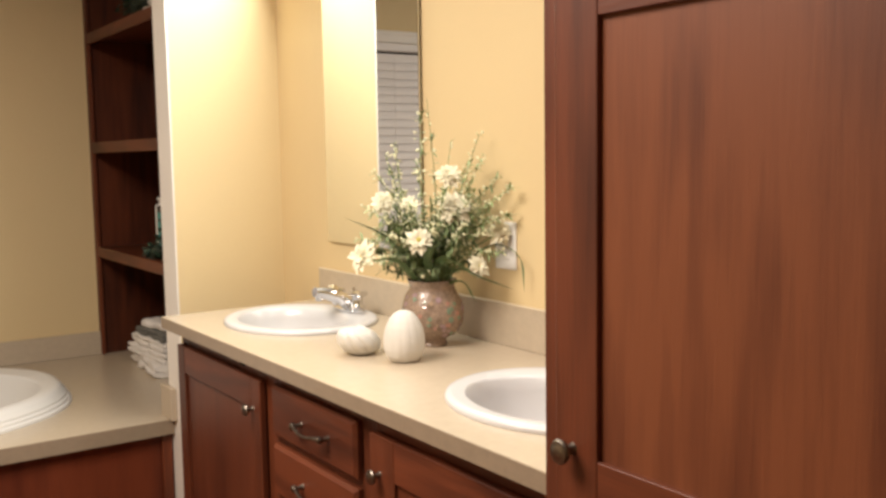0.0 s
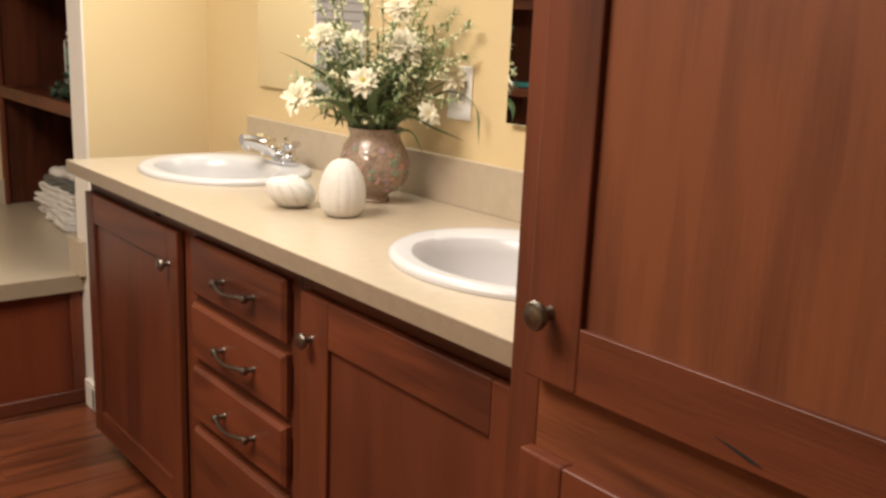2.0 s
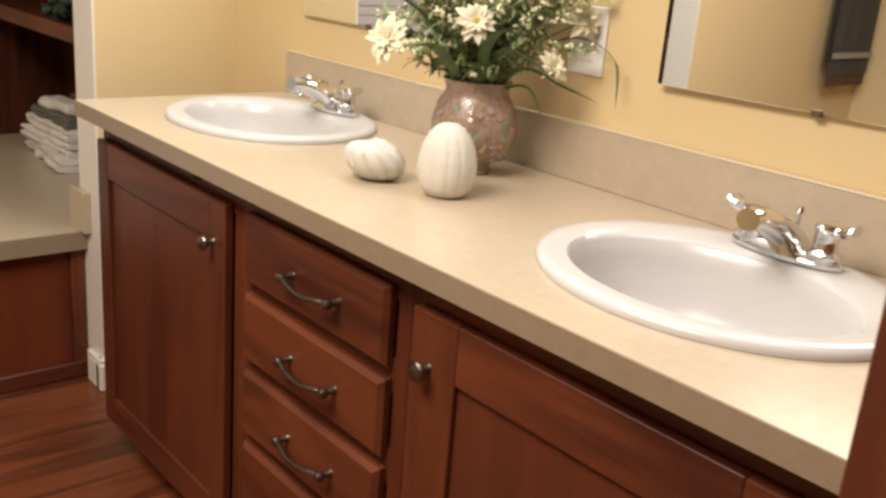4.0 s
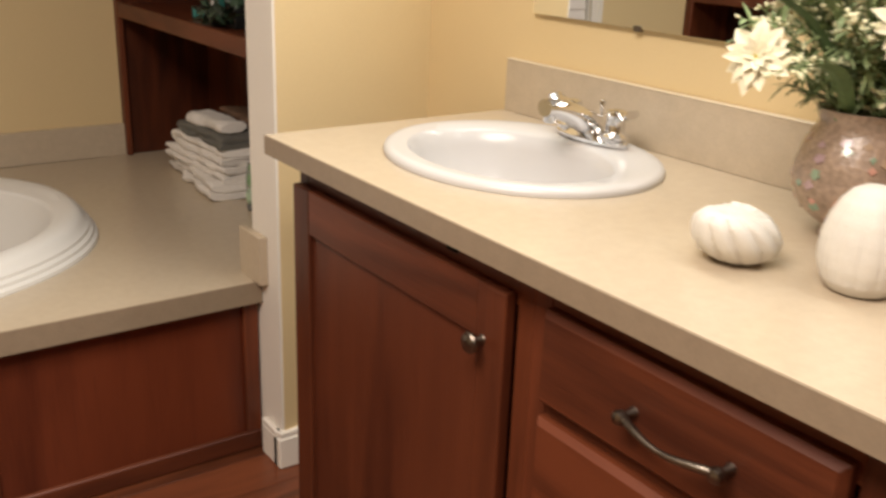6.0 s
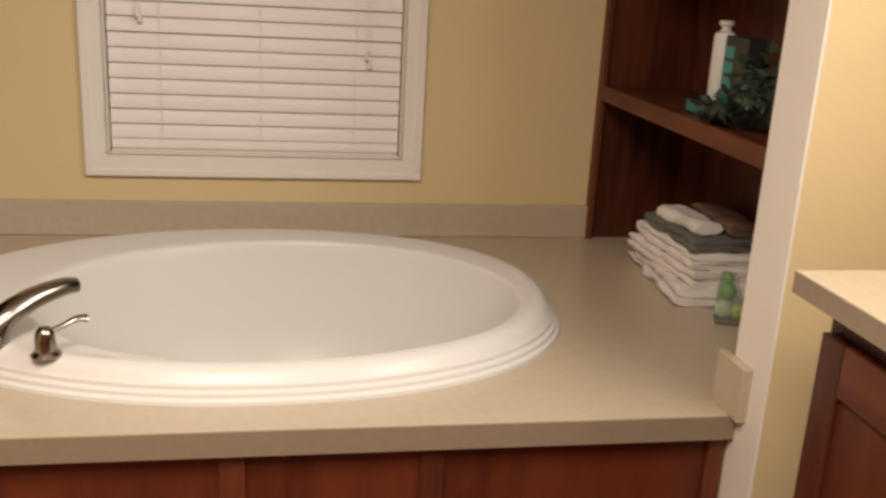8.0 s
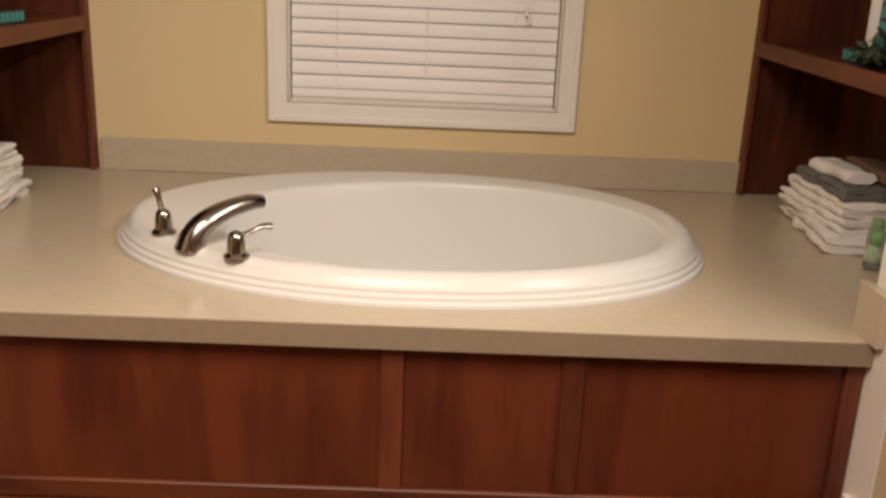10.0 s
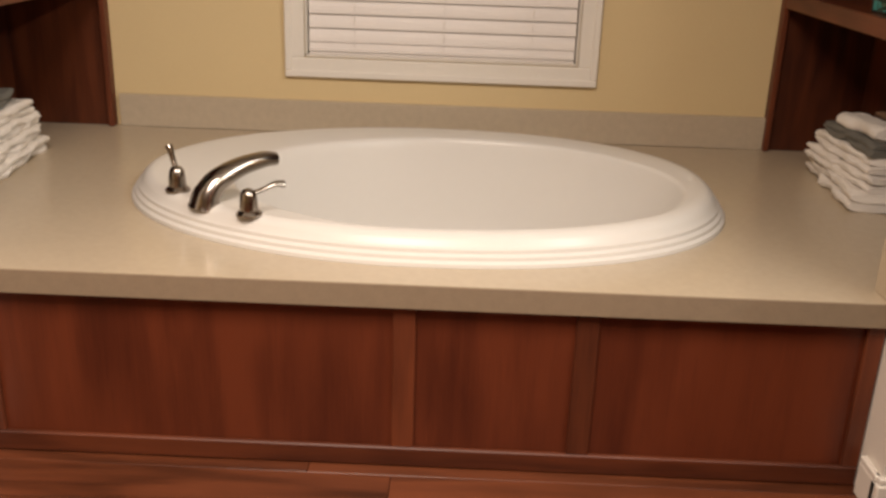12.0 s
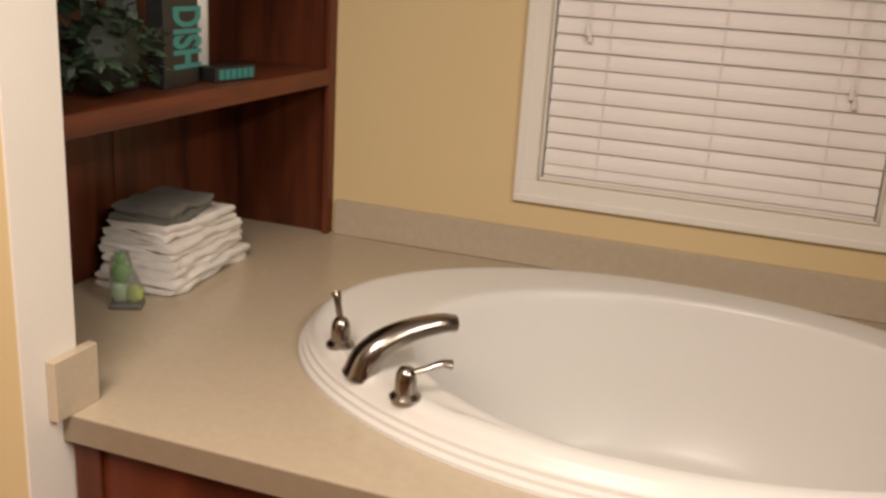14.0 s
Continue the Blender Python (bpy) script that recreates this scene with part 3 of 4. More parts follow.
def sink(cx, cy, label):
    th = thing("sink", (cx, cy, CT), label, "sink", "vanity sinks")
    rows = [(cx, cy, 0.213, 0.252, CT + 0.0005), (cx, cy, 0.2135, 0.2525, CT + 0.005), (cx, cy, 0.211, 0.250, CT + 0.010), (cx, cy, 0.204, 0.243, CT + 0.0135), (cx - 0.004, cy, 0.194, 0.233, CT + 0.0140),
            (cx - 0.022, cy, 0.152, 0.200, CT + 0.011), (cx - 0.024, cy, 0.145, 0.193, CT + 0.004), (cx - 0.024, cy, 0.139, 0.187, CT - 0.02), (cx - 0.022, cy, 0.126, 0.171, CT - 0.07),
            (cx - 0.018, cy, 0.100, 0.140, CT - 0.115), (cx - 0.015, cy, 0.055, 0.075, CT - 0.135), (cx - 0.015, cy, 0.022, 0.022, CT - 0.140)]
    part("basin", rings(bmesh.new(), rows, 72), PORCELAIN, th, smooth=True)
    part("drain", turned(bmesh.new(), pose(cx - 0.015, cy, CT - 0.1395), [(0.021, 0), (0.021, 0.002), (0.014, 0.003), (0.012, 0.001)], 20), CHROME, th, "chrome drain ring", smooth=True)
    f = thing("sink_faucet", (cx + 0.16, cy, CT + 0.014), "chrome two-handle centerset sink faucet", "faucet", "sink faucets")
    fx, z = cx + 0.160, CT + 0.0145
    bm = bmesh.new()
    rings(bm, [(fx, cy, 0.028, 0.084, z), (fx, cy, 0.029, 0.085, z + 0.006), (fx, cy, 0.024, 0.075, z + 0.014), (fx, cy, 0.018, 0.068, z + 0.018)], 40, True, True)
    part("base", bm, CHROME, f, smooth=True)
    for s in (-1, 1):
        y = cy + s * 0.055
        h = part("handle", turned(bmesh.new(), pose(fx, y, z + 0.013), [(0.025, 0), (0.025, 0.005), (0.019, 0.008), (0.0165, 0.012), (0.0165, 0.036), (0.0185, 0.040), (0.0170, 0.046), (0.009, 0.049), (0.002, 0.0495)], 24), CHROME, f, smooth=True)
        bm = bmesh.new()
        rows = []
        for k in range(7):
            t = k / 6
            w = 0.013 + 0.008 * t if k < 6 else 0.017
            c = Vector((fx - 0.004 * t, y + s * (0.004 + 0.036 * t), z + 0.050 + 0.010 * t * t))
            rows.append([bm.verts.new(c + Vector((dx * w, 0, dz))) for dx, dz in ((-1, 0), (-0.6, 0.007), (0.6, 0.007), (1, 0), (0.6, -0.007), (-0.6, -0.007))])
        for a, b in zip(rows, rows[1:]):
            for k in range(6):
                bm.faces.new((a[k], a[(k + 1) % 6], b[(k + 1) % 6], b[k]))
        bm.faces.new(rows[0])
        bm.faces.new(rows[-1])
        part("lever", bm, CHROME, h, "flared chrome paddle lever", smooth=True)
    pts = curve_points([(fx + 0.008, cy, z + 0.008), (fx - 0.002, cy, z + 0.022), (fx - 0.024, cy, z + 0.036), (fx - 0.056, cy, z + 0.051), (fx - 0.088, cy, z + 0.061), (fx - 0.112, cy, z + 0.064)], 5)
    n = len(pts)
    part("spout", tube(bmesh.new(), pts, [0.032 - 0.0145 * (i / (n - 1)) ** 0.8 for i in range(n)], 18, 0.85), CHROME, f, smooth=True)
    part("aerator", turned(bmesh.new(), pose(fx - 0.099, cy, z + 0.038), [(0.010, 0), (0.011, 0.003), (0.011, 0.018)], 16), CHROME, f, smooth=True)
    part("lift_rod", turned(bmesh.new(), pose(fx + 0.020, cy, z + 0.014), [(0.003, 0), (0.003, 0.042), (0.006, 0.045), (0.005, 0.053), (0.002, 0.055)], 10), CHROME, f, smooth=True)


sink(*S1, "white oval drop-in sink near the counter's end")
sink(*S2, "white oval drop-in sink beside the linen cabinet")

# ---- on the wall over the counter ----
for y0, y1, askew in ((5.108, 5.664, 0.0), (4.020, 4.576, 1.2)):
    yc = (y0 + y1) / 2
    th = thing("wall_mirror", (XW, yc, 1.056), "frameless rectangular wall mirror over a sink", "mirror", "vanity mirrors")
    part("glass", boxed(XW - 0.014, XW - 0.008, y0, y1, 1.056, 1.96, bev=0.0015), MIRROR, th)
    part("backing", boxed(XW - 0.0079, XW - 0.0065, y0 + 0.004, y1 - 0.004, 1.060, 1.956), DARK, th, "dark backing board")
    part("clip", boxed(XW - 0.017, XW - 0.006, yc - 0.008, yc + 0.008, 1.052, 1.062, bev=0.001), PEWTER, th, "small metal mirror clip")
    th.matrix_basis = Matrix.Translation((0, 0.002, 0)) @ th.matrix_basis @ Matrix.Rotation(radians(askew), 4, "Z")

plate = thing("wall_outlet", (XW, 4.748, 1.105), "white double outlet plate on the wall", "outlet")
part("cover_plate", boxed(XW - 0.006, XW - 0.0005, 4.708, 4.788, 1.046, 1.164, bev=0.003, seg=2), PLASTIC, plate)
part("insert", boxed(XW - 0.0085, XW - 0.006, 4.731, 4.765, 1.071, 1.139, bev=0.0015), PLASTIC, plate)
for z in (1.088, 1.122):
    for y in (4.742, 4.754):
        part("slot", boxed(XW - 0.0089, XW - 0.0085, y - 0.0012, y + 0.0012, z - 0.004, z + 0.004), GAP, plate)

# ---- linen cabinet ----
linen = thing("linen_cabinet", (2.07, 3.58, 0), "tall cherry wood linen cabinet with framed doors", "cabinet")
LX, LF = 1.754, 1.775
FIGURED = wood("figured_cherry", "y", (0.050, 0.0125, 0.0052), (0.200, 0.060, 0.022), rand=0.02, ring=7.0, streaks=0.5, plume=0.2)
Y1, Y2 = 3.262, 3.910
carcass(linen, Y1, Y2, TOE, 2.13, LF + 0.019, XW - 0.002)
part("frame_stile", boxed(LF, LF + 0.019, Y1, Y1 + 0.045, TOE, 2.13, bev=0.001), WOOD_Z, linen)
part("frame_stile", boxed(LF, LF + 0.019, Y2 - 0.048, Y2, TOE, 2.13, bev=0.001), WOOD_Z, linen)
for z0, z1 in ((TOE, 0.110), (0.760, 0.870), (1.562, 1.622), (2.08, 2.13)):
    part("frame_rail", boxed(LF + 0.0005, LF + 0.019, Y1 + 0.045, Y2 - 0.048, z0, z1, bev=0.001), FIGURED if z0 == 0.760 else WOOD_Y, linen)
part("top_board", boxed(LF + 0.019, XW - 0.002, Y1, Y2, 2.1305, 2.145), WOOD_Y, linen)
bm = bmesh.new()
lens = [(3.612, 0.8825), (3.594, 0.8795), (3.574, 0.8755), (3.556, 0.8700), (3.570, 0.8705), (3.592, 0.8765)]
low = [bm.verts.new((LX + 0.0004, y, zz)) for y, zz in lens]
up = [bm.verts.new((LX - 0.0003, y, zz)) for y, zz in lens]
bm.faces.new(up)
for k in range(6):
    bm.faces.new((low[k], low[(k + 1) % 6], up[(k + 1) % 6], up[k]))
d = framed_door(linen, LX, Y1 + 0.035, 3.866, 0.861, 1.574, 0.079, 0.075, 0.077, thick=0.0205, sheet=VENEER)
part("wood_check", bm, GAP, d, "dark crack in the wood grain")
knob(d, LX, 3.832, 0.943, 1.1)
framed_door(linen, LX, Y1 + 0.035, 3.866, 0.090, 0.771, 0.068, 0.066, 0.070, thick=0.0205, sheet=VENEER)
framed_door(linen, LX, Y1 + 0.035, 3.866, 1.612, 2.090, 0.075, 0.075, 0.075, thick=0.0205, sheet=VENEER)

# ---- on the counter ----
def leafy(name, colour, rough=0.6, vary=0.25, rand=0.3):
    return material(name, colour, rough, vary=vary, scale=25, fine=140, bump=0.0, rand=rand)


LEAF = leafy("blade_leaf_green", (0.075, 0.125, 0.045))
SPRIG = leafy("sprig_green", (0.23, 0.30, 0.135))
PETAL = material("cream_petal", (0.80, 0.75, 0.56), 0.6, vary=0.08, scale=30, fine=200, bump=0.0, rand=0.08)
EYE_M = material("flower_eye", (0.50, 0.42, 0.10), 0.8, vary=0.2, scale=60, fine=300, bump=0.05)
BUD = material("cream_bud", (0.80, 0.78, 0.52), 0.6, vary=0.12, scale=80, fine=200, bump=0.0)
IVY = leafy("ivy_leaf", (0.036, 0.062, 0.036), 0.45, 0.35, 0.55)


def blade(bm, m, length, width, droop=0.0, n=5, fold=0.15):
    """A pointed leaf along the x axis of the pose m."""
    rows = []
    for i in range(n + 1):
        t = i / n
        w = width * math.sin(math.pi * min(1, 0.12 + 0.88 * t)) ** 0.8 if t < 1 else 0.0005
        z = -droop * t * t * length
        rows.append([bm.verts.new(m @ Vector((t * length, s * w / 2, z + (abs(s) * fold * w)))) for s in (-1, 0, 1)])
    for a, b in zip(rows, rows[1:]):
        bm.faces.new((a[0], a[1], b[1], b[0]))
        bm.faces.new((a[1], a[2], b[2], b[1]))


# crackled glass vase
vase_glass = material("crackled_iridescent_glass", (0.31, 0.225, 0.165), 0.24, vary=0.4, scale=45, fine=160, bump=0.03, coat=0.15)
VX, VY = 2.236, 4.868
vase = thing("flower_vase", (VX, VY, CT), "pinkish iridescent crackled glass vase on the counter", "vase")
prof = [(0.034, 0.0), (0.037, 0.004), (0.033, 0.012), (0.034, 0.017), (0.052, 0.028), (0.068, 0.045), (0.0775, 0.070), (0.078, 0.092), (0.071, 0.118), (0.060, 0.138), (0.056, 0.148), (0.059, 0.160), (0.0625, 0.166), (0.060, 0.1665), (0.054, 0.150), (0.052, 0.140)]
part("body", rings(bmesh.new(), [(VX, VY, r, r, CT + z) for r, z in prof], 48, True, True), vase_glass, vase, smooth=True)
# mosaic chips set in the glass
chip_mats = [material("chip_" + k, c, 0.15, vary=0.15, scale=80, bump=0.0, coat=0.5) for k, c in (("rose", (0.46, 0.24, 0.18)), ("sage", (0.22, 0.30, 0.21)), ("sand", (0.38, 0.27, 0.18)), ("lilac", (0.36, 0.25, 0.26)))]
rnd = random.Random(5)
for i in range(110):
    h = rnd.uniform(0.03, 0.135)
    r = next(a[0] + (b[0] - a[0]) * (h - a[1]) / (b[1] - a[1]) for a, b in zip(prof[4:12], prof[5:12]) if a[1] <= h <= b[1] + 1e-6)
    a = rnd.uniform(0, 2 * math.pi)
    bm = bmesh.new()
    k = rnd.choice((4, 5))
    s = rnd.uniform(0.005, 0.009)
    m = Matrix.Translation((VX + r * math.cos(a), VY + r * math.sin(a), CT + h)) @ Matrix.Rotation(a, 4, "Z") @ Matrix.Rotation(math.pi / 2 - (0.5 if h > 0.1 else -0.4 if h < 0.05 else 0), 4, "Y")
    ring = [m @ Vector((s * rnd.uniform(0.7, 1.1) * math.cos(2 * math.pi * j / k), s * rnd.uniform(0.7, 1.1) * math.sin(2 * math.pi * j / k), 0.0012)) for j in range(k)]
    low = [bm.verts.new(m @ Vector((*(m.inverted() @ p).xy * 1.1, -0.004))) for p in ring]
    up = [bm.verts.new(p) for p in ring]
    bm.faces.new(up)
    for j in range(k):
        bm.faces.new((low[j], low[(j + 1) % k], up[(j + 1) % k], up[j]))
    part("chip", bm, rnd.choice(chip_mats), vase)

bouquet = thing("flower_bouquet", (VX, VY, CT + 0.14), "artificial cream daisies and green sprigs in the vase", "flowers")
RIGHT, NEAR = Vector((0.834, -0.554, 0)), Vector((-0.554, -0.834, 0))
ROOT = Vector((VX, VY, CT + 0.13))


def spot(right, up, near):
    p = Vector((VX, VY, CT + 0.165)) + 1.04 * (RIGHT * right + NEAR * near + Vector((0, 0, up)))
    over = max(0.0, p.x - (XW - 0.03))          # nothing grows into the wall
    return p + NEAR * (over / 0.554)


def bloom(p, face, radius, layers, petals, eye=0.2, ragged=0.0):
    axis = Vector(face).normalized()
    m = Matrix.Translation(p) @ axis.to_track_quat("Z", "Y").to_matrix().to_4x4()
    bm = bmesh.new()
    for k in range(layers):
        n = max(7, petals - k)
        for j in range(n):
            tilt = 6 + 62 * k / max(1, layers) + rnd.uniform(-10, 10)
            length = radius * (1 - 0.55 * k / layers) * rnd.uniform(0.82, 1.1)
            turn = 2 * math.pi * (j + 0.5 * k) / n + rnd.uniform(-0.15, 0.15)
            mm = m @ Matrix.Rotation(turn, 4, "Z") @ Matrix.Rotation(-radians(tilt), 4, "Y") @ Matrix.Translation((radius * 0.08, 0, 0.002 * k))
            blade(bm, mm, length, length * (0.50 - 0.1 * ragged), droop=rnd.uniform(0.05, 0.35), n=4, fold=0.18)
    b = part("bloom", bm, PETAL, bouquet, "cream artificial bloom")
    if eye:
        part("eye", turned(bmesh.new(), m @ Matrix.Translation((0, 0, 0.001)), [(radius * eye, 0), (radius * eye, 0.004), (radius * eye * 0.6, 0.008), (0.001, 0.009)], 12), EYE_M, b, "yellow flower eye")
    base = p - axis * 0.004
    pts = curve_points([base, base.lerp(ROOT, 0.5) + Vector((0, 0, 0.02)), ROOT], 5)
    part("stem", tube(bmesh.new(), pts, 0.002, 6), SPRIG, b, "green stem")


for right, up, near, r, layers, petals, eye in ((0.054, 0.173, 0.06, 0.042, 6, 17, 0), (0.043, 0.248, 0.02, 0.034, 4, 13, 0.13), (-0.029, 0.103, 0.10, 0.034, 2, 13, 0.26), (-0.161, 0.062, 0.05, 0.041, 3, 11, 0.22),
                                            (-0.112, 0.188, 0.03, 0.033, 5, 13, 0), (-0.049, 0.184, 0.05, 0.025, 4, 10, 0), (0.160, 0.115, 0.02, 0.037, 5, 15, 0), (0.107, 0.038, 0.08, 0.029, 3, 10, 0.18), (0.02, 0.12, -0.09, 0.038, 3, 12, 0.2), (-0.08, 0.10, -0.08, 0.036, 3, 12, 0.2)):
    bloom(spot(right, up, near), RIGHT * right * 3 + NEAR * (0.8 if near > 0 else -0.8) + Vector((0, 0, 0.35 + up)), r, layers, petals, eye)


def sprig(tip, sway, buds=True, dense=1.0):
    """A stem with narrow leaflets, and small buds towards the tip."""
    tip = Vector(tip)
    mid = ROOT.lerp(tip, 0.5) + Vector(sway)
    pts = curve_points([ROOT, mid, tip], 9)
    length = (tip - ROOT).length
    bm = tube(bmesh.new(), pts, [0.0018 - 0.0012 * i / len(pts) for i in range(len(pts))], 5)
    cream = bmesh.new()
    for i in range(int(46 * dense)):
        t = rnd.uniform(0.28, 1.0)
        k = min(len(pts) - 2, int(t * (len(pts) - 1)))
        p = pts[k].lerp(pts[k + 1], t * (len(pts) - 1) - k)
        d = (pts[k + 1] - pts[k]).normalized()
        out = (d * rnd.uniform(0.2, 1.0) + Vector((rnd.gauss(0, 1), rnd.gauss(0, 1), rnd.gauss(0, 0.8)))).normalized()
        m = Matrix.Translation(p) @ out.to_track_quat("X", "Z").to_matrix().to_4x4()
        if rnd.random() < (0.45 if buds else 0.9):
            blade(bm, m, rnd.uniform(0.015, 0.032), rnd.uniform(0.004, 0.008), droop=0.2, n=3)
        else:
            reach = rnd.uniform(0.006, 0.018) * (1.2 - 0.5 * t)
            q = p + out * reach
            tube(bm, [p, q], 0.0006, 4)
            s = rnd.uniform(0.0026, 0.0046)
            bmesh.ops.create_icosphere(cream, subdivisions=1, radius=s, matrix=Matrix.Translation(q) @ out.to_track_quat("Z", "Y").to_matrix().to_4x4() @ Matrix.Diagonal((0.8, 0.8, 1.4, 1)))
    ob = part("sprig", bm, SPRIG, bouquet, "thin green sprig")
    if buds:
        tagged(part("flower_spray", cream, BUD, ob, "tiny cream buds"), kind="stuff")


for right, up, near, sr, su in ((-0.005, 0.43, 0.0, 0.015, 0.0), (-0.022, 0.40, 0.02, -0.01, 0.0), (0.118, 0.345, 0.0, 0.0, 0.02), (0.125, 0.30, 0.03, 0.0, 0.02), (-0.105, 0.30, 0.03, -0.01, 0.03), (-0.085, 0.33, -0.02, -0.02, 0.02),
                                (0.190, 0.225, 0.0, 0.0, 0.05), (0.165, 0.25, -0.03, 0.0, 0.05), (-0.150, 0.18, 0.06, 0.0, 0.04), (-0.09, 0.21, 0.09, 0.0, 0.03), (0.09, 0.20, 0.09, 0.0, 0.03), (0.14, 0.13, 0.07, 0.0, 0.04),
                                (0.03, 0.22, 0.10, 0.0, 0.02), (-0.03, 0.28, 0.06, 0.0, 0.0), (0.08, 0.14, 0.12, 0.0, 0.03), (-0.10, 0.12, 0.11, 0.0, 0.03), (0.0, 0.14, 0.12, 0.0, 0.02), (0.06, 0.26, -0.08, 0.0, 0.02), (-0.08, 0.22, -0.09, 0.0, 0.02), (0.14, 0.18, -0.08, 0, 0.03),
                                (-0.13, 0.26, 0.0, 0.0, 0.03), (0.09, 0.27, 0.03, 0.0, 0.02), (-0.05, 0.19, 0.10, 0.0, 0.03), (0.12, 0.19, 0.06, 0.0, 0.03), (0.05, 0.33, 0.0, 0.0, 0.0), (0.185, 0.16, 0.05, 0.0, 0.05), (0.165, 0.07, 0.09, 0.0, 0.05), (-0.17, 0.10, 0.02, 0.0, 0.05), (-0.15, 0.05, 0.08, 0.0, 0.05)):
    sprig(spot(right, up, near), RIGHT * sr + Vector((0, 0, su)), True, 1.25)
for right, up, near, sr, su in ((0.0, 0.10, 0.08, 0.0, 0.03), (0.07, 0.09, 0.07, 0.0, 0.03), (-0.08, 0.08, 0.08, 0.0, 0.03), (0.04, 0.12, -0.08, 0.0, 0.02), (-0.06, 0.12, -0.06, 0.0, 0.02), (0.11, 0.10, 0.02, 0.0, 0.02), (-0.11, 0.14, 0.0, 0, 0.02), (0.0, 0.18, 0.04, 0, 0), (0.05, 0.16, 0.05, 0, 0), (-0.04, 0.16, 0.05, 0, 0)):
    sprig(spot(right, up, near), Vector((0, 0, su)), False, 1.6)


for i in range(44):
    a, k = rnd.uniform(0, 2 * math.pi), math.sqrt(rnd.uniform(0.15, 1.0))
    r0, n0 = 0.165 * k * math.cos(a), 0.105 * k * math.sin(a)
    sprig(spot(r0, rnd.uniform(0.13, 0.25) - 0.10 * k * k + 0.02, n0), Vector((0, 0, rnd.uniform(0.0, 0.04))), i % 3 != 0, 1.1)


# leafy filling round the mouth of the vase
for i in range(30):
    a, k = rnd.uniform(0, 2 * math.pi), math.sqrt(rnd.uniform(0.2, 1.0))
    sprig(spot(0.125 * k * math.cos(a), rnd.uniform(0.02, 0.10), 0.10 * k * math.sin(a)), Vector((0, 0, rnd.uniform(0.01, 0.03))), i % 4 == 0, 1.4)


def long_leaf(points, width):
    """A long arching blade leaf."""
    pts = curve_points(points, 5)
    bm = bmesh.new()
    rows = []
    for i, p in enumerate(pts):
        t = i / (len(pts) - 1)
        d = (pts[min(i + 1, len(pts) - 1)] - pts[max(i - 1, 0)]).normalized()
        side = d.cross(Vector((0.3, 0.4, 1))).normalized()
        w = width * (0.35 + 0.65 * math.sin(math.pi * min(1, 0.1 + 0.9 * t))) * (1 - t ** 6)
        rows.append([bm.verts.new(p + side * s * w / 2 + Vector((0, 0, abs(s) * w * 0.2))) for s in (-1, 0, 1)])
    for a, b in zip(rows, rows[1:]):
        bm.faces.new((a[0], a[1], b[1], b[0]))
        bm.faces.new((a[1], a[2], b[2], b[1]))
    part("long_leaf", bm, LEAF, bouquet, "long arching green leaf")


for pts, w in (((( 0.02, -0.02, 0.03), (-0.01, 0.045, 0.09), (0.0, 0.085, 0.13), (0.035, 0.105, 0.145)), 0.020), (((0.0, -0.02, 0.03), (-0.02, 0.03, 0.09), (-0.05, 0.04, 0.12)), 0.018),
               (((0.02, -0.02, 0.02), (0.06, 0.03, 0.07), (0.12, 0.01, 0.10), (0.185, -0.012, 0.11)), 0.017), (((0.02, -0.02, 0.02), (0.07, 0.0, 0.06), (0.10, -0.045, 0.08)), 0.015),
               (((-0.02, 0.0, 0.0), (-0.10, 0.10, 0.03), (-0.205, 0.155, 0.03)), 0.014), (((0.03, 0.0, 0.0), (0.14, 0.08, 0.02), (0.20, 0.06, 0.03), (0.21, -0.02, 0.03)), 0.010),
               (((0.0, 0.0, 0.03), (0.02, 0.06, 0.10), (0.06, 0.05, 0.14), (0.10, 0.02, 0.15)), 0.016), (((-0.03, -0.01, 0.02), (-0.08, 0.05, 0.07), (-0.13, 0.06, 0.09)), 0.022), (((0.0, 0, -0.02), (0.05, 0.12, -0.06), (0.13, 0.19, -0.08)), 0.012),
               (((-0.01, 0, 0), (-0.06, 0.13, 0.0), (-0.11, 0.20, -0.02)), 0.012)):
    long_leaf([spot(*p) for p in pts], w)


